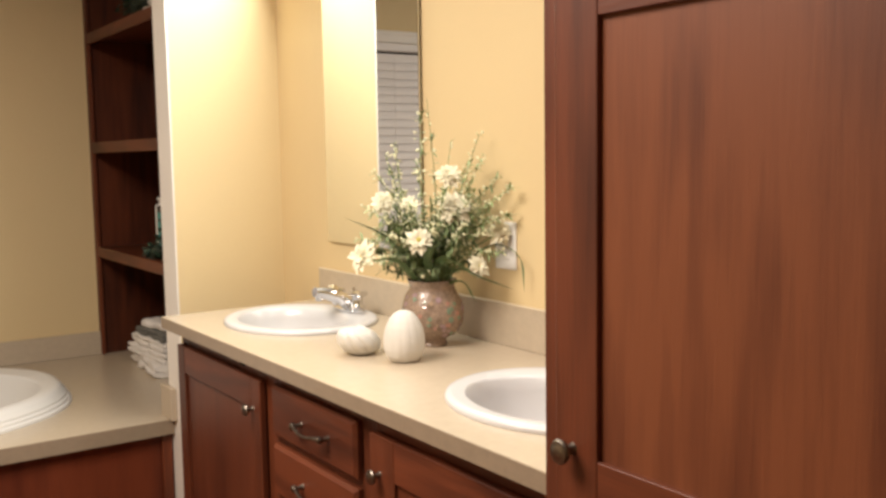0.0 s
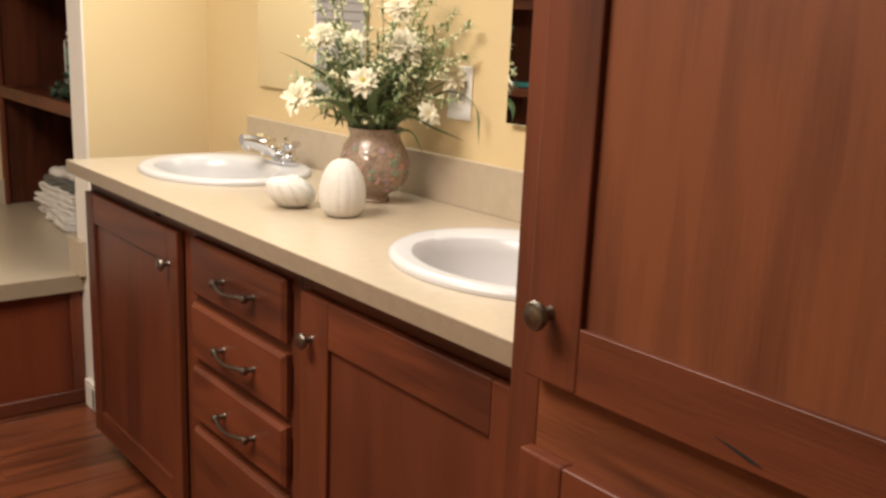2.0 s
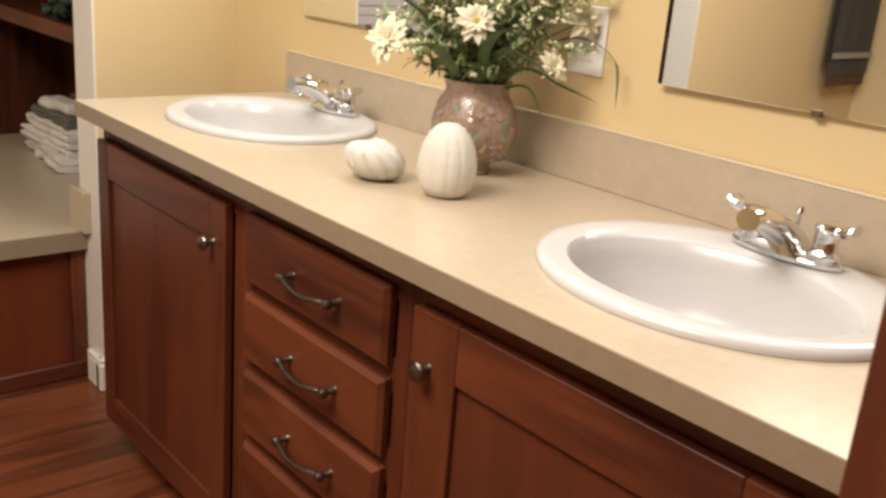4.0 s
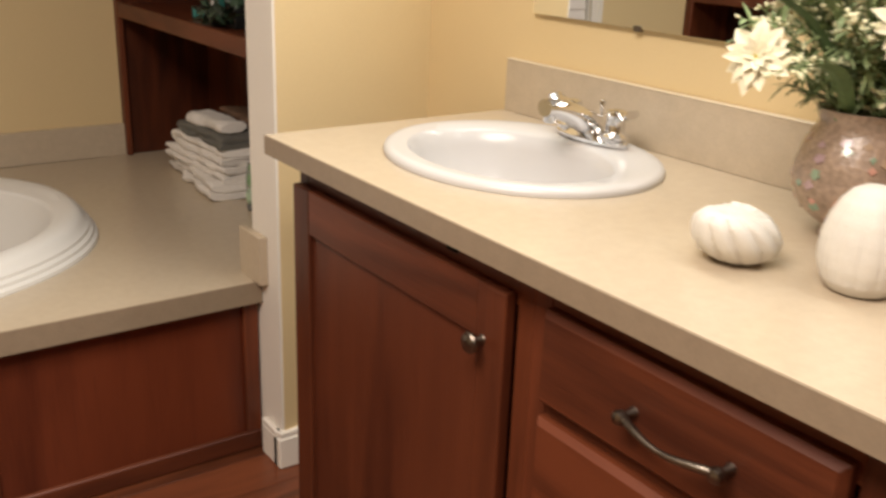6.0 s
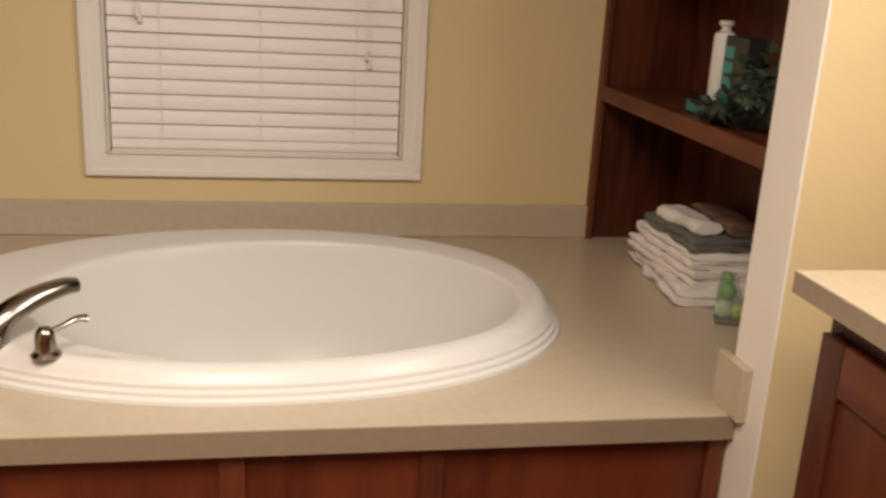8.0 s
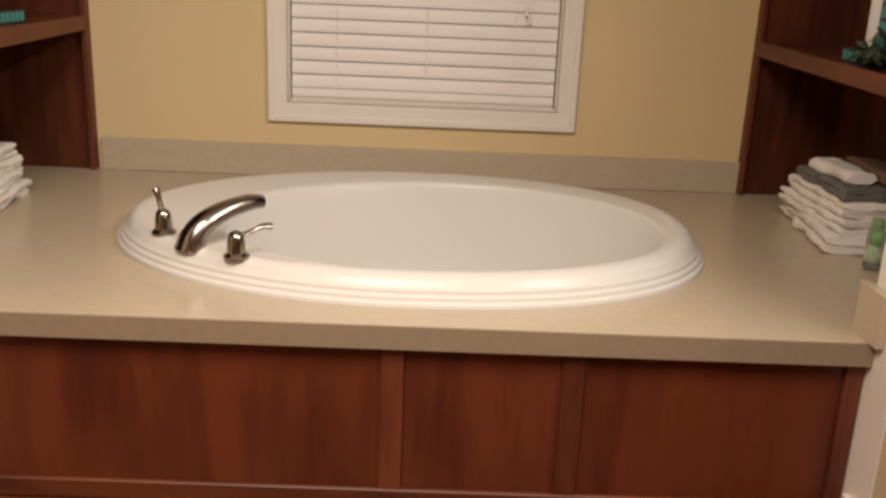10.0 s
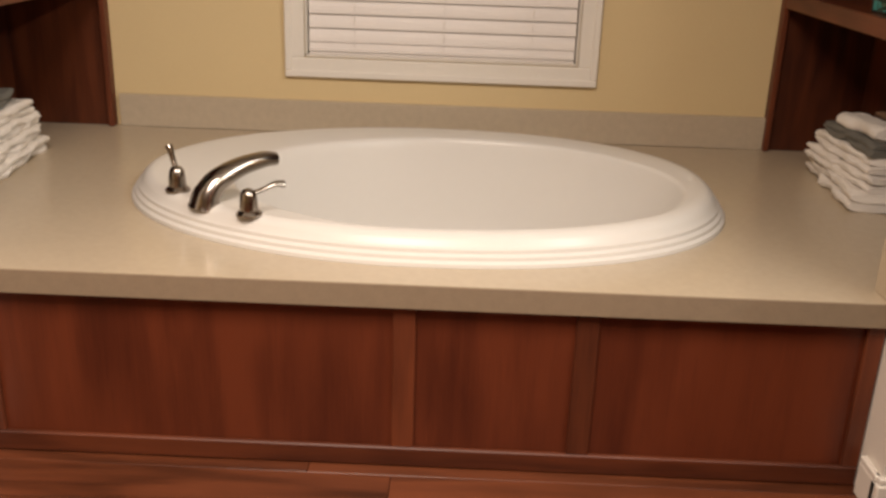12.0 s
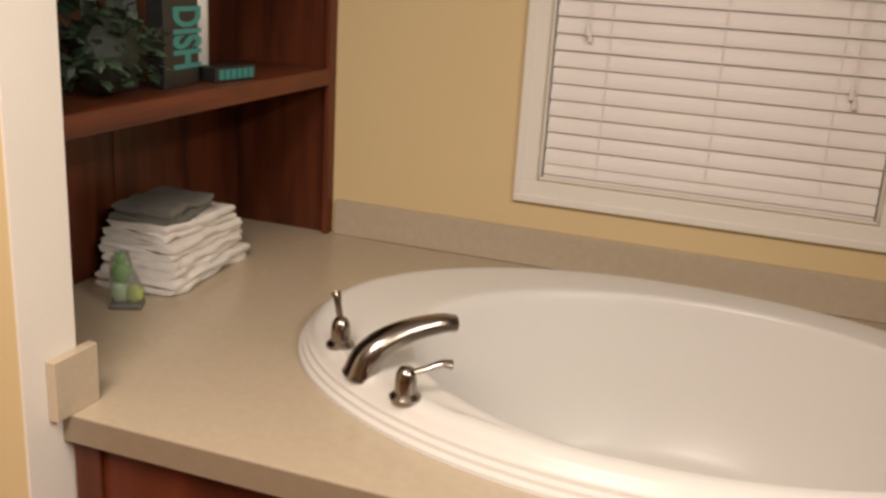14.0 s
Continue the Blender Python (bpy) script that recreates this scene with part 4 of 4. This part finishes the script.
def ribbed(name, cx, cy, base, rows, lobes, depth, label, category, swirl=0.0, knit=0.0, tilt=0.0, sharp=1.6):
    """A lobed bisque ornament: rows of (radius, height), with creases between its lobes or knitted ribs."""
    bm = bmesh.new()
    n = lobes * 10
    hs = [h for r, h in rows]
    top = max(hs)
    fine = []
    for (r0, h0), (r1, h1) in zip(rows, rows[1:]):
        steps = 4 if knit else 2
        fine += [(r0 + (r1 - r0) * k / steps, h0 + (h1 - h0) * k / steps) for k in range(steps)]
    fine.append(rows[-1])
    loops = []
    for r, h in fine:
        loop = []
        for i in range(n):
            a = 2 * math.pi * i / n
            u = lobes * (a + swirl * h) / 2
            groove = 1 - depth * (1 - abs(math.sin(u))) ** sharp
            groove += knit * math.sin(2 * math.pi * (h / 0.0085 + 0.5 * abs(math.sin(u)))) * abs(math.sin(2 * u))
            p = Vector((r * groove * math.cos(a), r * groove * math.sin(a), h))
            if tilt:
                # the crown leans to the room
                k = (h / top) ** 1.5
                p.x -= tilt * k
                p.z -= 0.35 * tilt * k * (1 if p.x < 0 else 0.4)
            loop.append(bm.verts.new((cx + p.x, cy + p.y, base + p.z)))
        loops.append(loop)
    for a, b in zip(loops, loops[1:]):
        for i in range(n):
            bm.faces.new((a[i], a[(i + 1) % n], b[(i + 1) % n], b[i]))
    bm.faces.new(loops[0][::-1])
    bm.faces.new(loops[-1])
    return lone(name, bm, CERAMIC, label, category)


egg_rows = [(0.022, 0), (0.033, 0.003), (0.042, 0.014), (0.0472, 0.030), (0.0486, 0.046), (0.0470, 0.064), (0.0418, 0.083), (0.0335, 0.100), (0.0235, 0.112), (0.013, 0.1175), (0.004, 0.1185)]
ribbed("egg_ornament", 2.077, 4.752, CT, egg_rows, 14, 0.026, "white bisque egg ornament with knitted ribs on the counter", "ornament", knit=0.010)
ribbed("shell_ornament", 2.041, 4.886, CT, [(0.020, 0), (0.030, 0.003), (0.046, 0.014), (0.052, 0.030), (0.050, 0.046), (0.043, 0.060), (0.031, 0.070), (0.018, 0.073), (0.008, 0.070), (0.003, 0.066)], 11, 0.13,
       "white bisque ornament of overlapping folds on the counter", "ornament", swirl=5.0, tilt=0.026, sharp=2.2)


# ---- towels ----
def folded(bm, x0, x1, y0, y1, z0, z1, rough=0.013, seed=0.0, lean=0.0):
    """One folded layer: rounded along its long edges, slightly rumpled."""
    h, w = (z1 - z0) / 2, (x1 - x0) / 2
    r = h * 0.9
    section = [(-(w - r) + r * math.cos(a), r * math.sin(a)) for a in np.linspace(math.pi / 2, 3 * math.pi / 2, 9)]
    section += [(t, -h) for t in np.linspace(-(w - r), w - r, 8)[1:-1]]
    section += [((w - r) + r * math.cos(a), r * math.sin(a)) for a in np.linspace(-math.pi / 2, math.pi / 2, 9)]
    section += [(t, h) for t in np.linspace(w - r, -(w - r), 8)[1:-1]]
    ny = 22
    loops = []
    for j in range(ny + 1):
        t = j / ny
        y = y0 + (y1 - y0) * t
        end = min(t, 1 - t) * (y1 - y0)
        squash = min(1.0, 0.72 + 0.28 * math.sqrt(min(1, end / 0.012)))
        loop = []
        for sx, sz in section:
            x, z = (x0 + x1) / 2 + sx * (0.985 + 0.015 * squash), (z0 + z1) / 2 + sz * squash
            q = Vector((x * 14 + seed, y * 14, z * 26 + seed))
            d = noise.noise_vector(q) * rough + noise.noise_vector(q * 3.1) * rough * 0.4
            loop.append(bm.verts.new((x + d.x + lean * (y - y0), y + d.y, z + d.z * 0.6)))
        loops.append(loop)
    m = len(section)
    for a, b in zip(loops, loops[1:]):
        for i in range(m):
            bm.faces.new((a[i], a[(i + 1) % m], b[(i + 1) % m], b[i]))
    bm.faces.new(loops[0][::-1])
    bm.faces.new(loops[-1])


def towel(x0, x1, y0, y1, z0, z1, mat, label, layers=2, seed=0.0, lean=0.0):
    bm = bmesh.new()
    step = (z1 - z0) / layers
    for k in range(layers):
        folded(bm, x0 + 0.004 * (k % 2), x1 - 0.003 * ((k + 1) % 2), y0 + 0.003 * k, y1 - 0.002 * k, z0 + k * step - 0.0015, z0 + (k + 1) * step + 0.0025, seed=seed + 3.7 * k, lean=lean)
    c = ((x0 + x1) / 2, (y0 + y1) / 2, 0)
    bmesh.ops.rotate(bm, verts=bm.verts, cent=c, matrix=Matrix.Rotation(math.radians(5.5 * math.sin(seed * 2.3 + 1)), 3, "Z"))
    return lone("towel", bm, mat, label, "towel", "folded towels on the tub deck")


z = DECK + 0.002
for i, (dx, dy, h) in enumerate(((0.0, 0.0, 0.039), (0.006, 0.012, 0.038), (0.014, 0.024, 0.038), (0.024, 0.042, 0.039))):
    towel(-0.346 + 0.4 * dx, -0.124 - dx, 6.642 + dy, 7.020 - dy * 1.1, z, z + h, TOWEL_W, "white folded terry towel in a stack", seed=i * 11.3)
    z += h + 0.001
towel(-0.326, -0.156, 6.688, 6.895, z, z + 0.043, TOWEL_G, "grey folded washcloth on white towels", seed=77)
z = DECK + 0.002
for i, (dx, dy, h) in enumerate(((0.0, 0.0, 0.046), (0.010, 0.022, 0.042), (0.022, 0.034, 0.044))):
    towel(2.116 + dx, 2.362, 6.688 + dy, 7.130 - dy, z, z + h, TOWEL_W, "white folded terry towel in a stack", seed=40 + i * 9.1)
    z += h + 0.001
towel(2.145, 2.360, 6.735, 7.075, z, z + 0.032, TOWEL_G, "grey folded towel between white towels", seed=91)
z += 0.033
towel(2.158, 2.248, 6.780, 7.000, z, z + 0.034, TOWEL_W, "small white rolled washcloth on the stack", layers=1, seed=55)
towel(2.256, 2.358, 6.760, 7.010, z, z + 0.036, material("brown_terry", (0.22, 0.13, 0.08), 0.95, vary=0.1, scale=40, fine=500, bump=0.05), "small brown folded washcloth on the stack", seed=61)

# ---- bath soap packs ----
film = plain("clear_film", (0.85, 0.88, 0.84), 0.12, Transmission_Weight=0.85, Alpha=0.55)
greens = [material("green_soap_" + k, c, 0.5, vary=0.1, scale=50, fine=200, bump=0.02) for k, c in (("deep", (0.16, 0.36, 0.10)), ("lime", (0.38, 0.46, 0.12)), ("pale", (0.42, 0.55, 0.38)))]
for cx, cy, turn in ((-0.178, 6.560, 25), (2.196, 6.580, -20)):
    th = thing("soap_pack", (cx, cy, DECK), "small clear wrapped pack of green bath soaps", "soap pack", "soap packs beside the towels")
    th.matrix_basis = pose(cx, cy, DECK, 0, 0, 0)
    part("tray", boxed(cx - 0.036, cx + 0.036, cy - 0.024, cy + 0.024, DECK + 0.0005, DECK + 0.014, bev=0.004, seg=2), TOWEL_G, th, "grey paper tray")
    for (dx, dy, dz, r), mat in zip(((-0.016, 0.002, 0.036, 0.024), (0.018, -0.002, 0.034, 0.021), (-0.012, 0.004, 0.082, 0.022), (-0.014, 0.006, 0.116, 0.014)), (greens[2], greens[1], greens[0], greens[0])):
        bm = bmesh.new()
        bmesh.ops.create_icosphere(bm, subdivisions=2, radius=r, matrix=Matrix.Translation((cx + dx, cy + dy, DECK + dz)) @ Matrix.Diagonal((1, 0.8, 1.15, 1)))
        part("soap", bm, mat, th, smooth=True)
    bm = bmesh.new()
    rings(bm, [(cx, cy, 0.035, 0.023, DECK + 0.0145), (cx, cy, 0.037, 0.026, DECK + 0.05), (cx - 0.010, cy + 0.004, 0.028, 0.025, DECK + 0.09), (cx - 0.013, cy + 0.005, 0.019, 0.018, DECK + 0.130)], 10)
    part("wrapper", bm, film, th, "clear crinkled wrapper")
    th.matrix_basis = pose(cx, cy, DECK, 0, 0, turn)


# ---- on the shelves ----
SH = 0.9345
ivy_mesh = None


def ivy(cx, cy, base, rx, ry, h, count, label, seed):
    """A tuft of ivy: a dark core for the shade inside, many lobed leaves that face outwards."""
    global ivy_mesh
    r = random.Random(seed)
    th = thing("ivy_plant", (cx, cy, base), label, "plant", "ivy on the shelves")
    # solid lump, near black to stand for the shade between the leaves
    bm = bmesh.new()
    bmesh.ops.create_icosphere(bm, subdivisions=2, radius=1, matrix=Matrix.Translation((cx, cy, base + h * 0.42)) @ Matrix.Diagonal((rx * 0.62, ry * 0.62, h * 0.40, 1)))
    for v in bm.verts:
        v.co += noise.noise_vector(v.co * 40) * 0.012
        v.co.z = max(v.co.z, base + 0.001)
    part("clump", bm, leafy("ivy_shade_" + str(seed), (0.02, 0.03, 0.018)), th, "dark core coloured as the shade between the leaves")
    if ivy_mesh is None:
        b2 = bmesh.new()
        outline = [(0.0, 0.0), (-0.10, 0.40), (0.25, 0.34), (0.42, 0.52), (0.60, 0.26), (1.0, 0.0)]
        mid = [b2.verts.new((x, 0, 0.10 * math.sin(x * 3))) for x in (0.0, 0.35, 0.65, 1.0)]
        for s in (-1, 1):
            pts = [b2.verts.new((x, s * y, 0.06 * math.sin(x * 3) - 0.12 * y)) for x, y in outline[1:5]]
            loop = [mid[0], pts[0], pts[1], mid[1]]
            loop2 = [mid[1], pts[1], pts[2], pts[3], mid[2]]
            loop3 = [mid[2], pts[3], mid[3]]
            for l in (loop, loop2, loop3):
                b2.faces.new(l if s > 0 else l[::-1])
        ivy_mesh = bpy.data.meshes.new("ivy_leaf")
        b2.to_mesh(ivy_mesh)
        b2.free()
        ivy_mesh.materials.append(IVY)
    for i in range(count):
        d = Vector((r.gauss(0, 1), r.gauss(0, 1), r.uniform(-0.55, 1.2))).normalized()
        k = r.uniform(0.62, 1.0)
        p = Vector((cx + d.x * rx * k, cy + d.y * ry * k, base + h * 0.42 + d.z * h * 0.56 * k))
        p.z = max(p.z, base + 0.012)
        out = (d + Vector((r.gauss(0, 0.5), r.gauss(0, 0.5), r.gauss(0, 0.5) - 0.3))).normalized()
        s = r.uniform(0.020, 0.036)
        leaf = new("leaf", ivy_mesh)
        leaf.parent = th
        leaf.matrix_parent_inverse = th.matrix_basis.inverted()
        m = Matrix.Translation(p) @ out.to_track_quat("X", "Z").to_matrix().to_4x4() @ Matrix.Rotation(r.uniform(-0.9, 0.9), 4, "X") @ Matrix.Diagonal((s, s, s, 1))
        if (m @ Vector((1, 0, 0))).z < base + 0.002:
            m.translation.z += 0.02
        leaf.matrix_basis = m


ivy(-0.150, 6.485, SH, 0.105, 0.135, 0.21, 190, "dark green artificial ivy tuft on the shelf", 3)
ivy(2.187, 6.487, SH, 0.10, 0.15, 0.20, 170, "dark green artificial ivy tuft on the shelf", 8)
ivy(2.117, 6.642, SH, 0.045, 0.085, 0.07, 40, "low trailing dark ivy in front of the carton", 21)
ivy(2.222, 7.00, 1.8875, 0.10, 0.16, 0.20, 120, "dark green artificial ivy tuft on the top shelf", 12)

TEAL = material("teal_card", (0.035, 0.27, 0.25), 0.45, vary=0.08, scale=40, bump=0.0)
BLACK = material("black_card", (0.018, 0.018, 0.018), 0.4, vary=0.2, scale=40, bump=0.0)
SLATE = material("slate_book_cloth", (0.085, 0.10, 0.10), 0.6, vary=0.12, scale=60, fine=300, bump=0.02)


def lettering(parent, m, text, size, mat):
    """Raised lettering laid flat on a face: its text runs along the x axis of the pose m."""
    cu = bpy.data.curves.new("lettering", "FONT")
    cu.body, cu.size, cu.extrude, cu.align_x, cu.align_y, cu.offset = text, size, 0.0004, "CENTER", "CENTER", 0.0022
    tmp = new("lettering_curve", cu)
    me = bpy.data.meshes.new_from_object(tmp)
    bpy.data.objects.remove(tmp)
    me.materials.clear()
    me.materials.append(mat)
    ob = new("lettering", me)
    ob.parent = parent
    ob.matrix_basis = m
    return tagged(ob, "broad teal capital lettering")


def carton(cx, cy, turn, label):
    """An upright black carton with broad teal lettering that runs downwards."""
    th = thing("carton", (cx, cy, SH), label, "box", "black and teal cartons on the shelves")
    b = part("body", boxed(cx - 0.022, cx + 0.022, cy - 0.072, cy + 0.072, SH, SH + 0.225, bev=0.0015), BLACK, th)
    m = Matrix(((0, 0, 1, cx + 0.0224), (0, 1, 0, cy + 0.018), (-1, 0, 0, SH + 0.110), (0, 0, 0, 1)))
    lettering(b, m @ Matrix.Diagonal((0.95, 2.25, 1, 1)), "DISH", 0.070, TEAL)
    th.matrix_basis = pose(cx, cy, SH, 0, 0, turn)


def flat_box(cx, cy, turn):
    th = thing("flat_carton", (cx, cy, SH), "small flat black and teal carton lying on the shelf", "box", "black and teal cartons on the shelves")
    b = part("body", boxed(cx - 0.030, cx + 0.030, cy - 0.075, cy + 0.075, SH, SH + 0.036, bev=0.002), BLACK, th)
    for i in range(6):
        part("teal_bar", boxed(cx + 0.030, cx + 0.0305, cy - 0.062 + 0.022 * i, cy - 0.045 + 0.022 * i, SH + 0.006, SH + 0.030), TEAL, b, "teal printed bar")
        part("teal_bar", boxed(cx - 0.0305, cx - 0.030, cy - 0.062 + 0.022 * i, cy - 0.045 + 0.022 * i, SH + 0.006, SH + 0.030), TEAL, b, "teal printed bar")
    th.matrix_basis = pose(cx, cy, SH, 0, 0, turn)


def bottle(cx, cy):
    th = thing("lotion_bottle", (cx, cy, SH), "slim white lotion bottle with a beige cap on the shelf", "bottle", "white bottles on the shelves")
    part("body", turned(bmesh.new(), pose(cx, cy, SH), [(0.026, 0), (0.028, 0.003), (0.028, 0.195), (0.026, 0.205), (0.014, 0.212)], 24), PLASTIC, th, smooth=True)
    part("cap", turned(bmesh.new(), pose(cx, cy, SH + 0.2125), [(0.014, 0), (0.013, 0.004), (0.013, 0.012), (0.019, 0.014), (0.019, 0.024), (0.016, 0.026)], 20), CERAMIC, th, "beige screw cap", smooth=True)


book = thing("book", (-0.215, 6.620, SH), "tall slate grey clothbound book standing behind the ivy", "book")
part("cover", boxed(-0.242, -0.188, 6.603, 6.643, SH, SH + 0.26, bev=0.002), SLATE, book)
part("pages", boxed(-0.238, -0.1875, 6.607, 6.639, SH + 0.256, SH + 0.2605), CERAMIC, book, "cream paper block")
carton(-0.155, 6.727, 3, "upright black carton with teal lettering panel beside ivy")
bottle(-0.235, 6.940)
flat_box(-0.130, 6.910, -8)

th = thing("carton", (2.157, 6.617, SH), "upright black and teal carton half hidden by ivy", "box", "black and teal cartons on the shelves")
b = part("body", boxed(2.134, 2.179, 6.562, 6.677, SH, SH + 0.21, bev=0.0015), BLACK, th)
for k in range(4):
    part("teal_bar", boxed(2.1333, 2.1339, 6.627, 6.670, SH + 0.05 + 0.036 * k, SH + 0.078 + 0.036 * k), TEAL, b, "teal printed bar")
bottle(2.207, 6.832)
flat_box(2.165, 6.775, 8)

# the pale folded cloth on the top shelf
bm = bmesh.new()
folded(bm, 2.14, 2.33, 6.61, 6.79, 1.8885, 1.945, rough=0.010, seed=13)
folded(bm, 2.17, 2.32, 6.64, 6.78, 1.944, 1.985, rough=0.010, seed=29)
lone("folded_cloth", bm, CERAMIC, "pale beige folded cloth on the top shelf", "cloth")

# ---- hand towel on the stub wall, seen in the mirror ----
rail = thing("towel_bar", (-1.330, PN, 1.42), "chrome towel bar on the yellow wall", "towel bar")
part("bar", tube(bmesh.new(), [(-1.570, PN - 0.06, 1.42), (-1.080, PN - 0.06, 1.42)], 0.008, 12), CHROME, rail, smooth=True)
for x in (-1.565, -1.085):
    part("bracket", turned(bmesh.new(), pose(x, PN - 0.0005, 1.42, 90, 0, 0), [(0.022, 0), (0.022, 0.006), (0.010, 0.010), (0.010, 0.058), (0.012, 0.066)], 16), CHROME, rail, smooth=True)
bm = bmesh.new()
cols, rows_n = 16, 26
grid = []
for i in range(cols + 1):
    x = -1.550 + 0.45 * i / cols
    col = []
    for j in range(rows_n + 1):
        t = j / rows_n
        if t < 0.46:
            y, zz = PN - 0.074, 0.775 + (1.42 - 0.775) * t / 0.46
        elif t < 0.54:
            a = math.pi * (t - 0.46) / 0.08
            y, zz = PN - 0.06 - 0.014 * math.cos(a), 1.42 + 0.014 * math.sin(a)
        else:
            y, zz = PN - 0.046, 1.42 - 0.58 * (t - 0.54) / 0.46
        col.append(bm.verts.new((x, y + 0.003 * math.sin(x * 38) * min(1, abs(t - 0.5) * 4), zz)))
    grid.append(col)
for a, b in zip(grid, grid[1:]):
    for j in range(rows_n):
        bm.faces.new((a[j], b[j], b[j + 1], a[j + 1]))
bmesh.ops.solidify(bm, geom=bm.faces[:], thickness=0.006)
hang = thing("hanging_towel", (-1.330, PN - 0.06, 0.775), "dark grey towel hanging over the bar", "towel")
part("cloth", bm, TOWEL_G, hang, smooth=True)
part("woven_band", boxed(-1.549, -1.101, PN - 0.0885, PN - 0.083, 0.86, 0.89, bev=0.001), material("light_grey_weave", (0.30, 0.29, 0.27), 0.9, bump=0.04), hang, "lighter woven band")
under = thing("hanging_towel", (-1.33, PN - 0.06, 0.715), "dark brown towel showing below the grey one", "towel")
part("cloth", boxed(-1.545, -1.105, PN - 0.0705, PN - 0.0685, 0.715, 1.41, bev=0.0008), material("dark_brown_terry", (0.10, 0.055, 0.03), 0.95, vary=0.1, scale=40, fine=500, bump=0.05), under)


# ---- floor planks ----
plank_meshes = {}
rows_y = int((YT - Y0) / 0.127) + 1
for r in range(rows_y):
    y0 = Y0 + 0.127 * r
    if y0 > 6.15:
        continue
    x = XL - random.uniform(0, 1.1)
    while x < XW:
        x1 = x + 1.22
        a, b = max(x, XL + 0.001), min(x1, XW - 0.001)
        if b - a > 0.02:
            key = round(b - a, 3)
            if key not in plank_meshes:
                bm = boxed(0.0006, key - 0.0006, 0.0005, 0.1265, -0.009, 0.0, bev=0.0008)
                ob = part("plank", bm, FLOOR_W, floor)
                plank_meshes[key] = ob.data
            else:
                ob = new("plank", plank_meshes[key])
                ob.parent = floor
            ob.matrix_basis = Matrix.Translation((a, y0, 0))
        x = x1
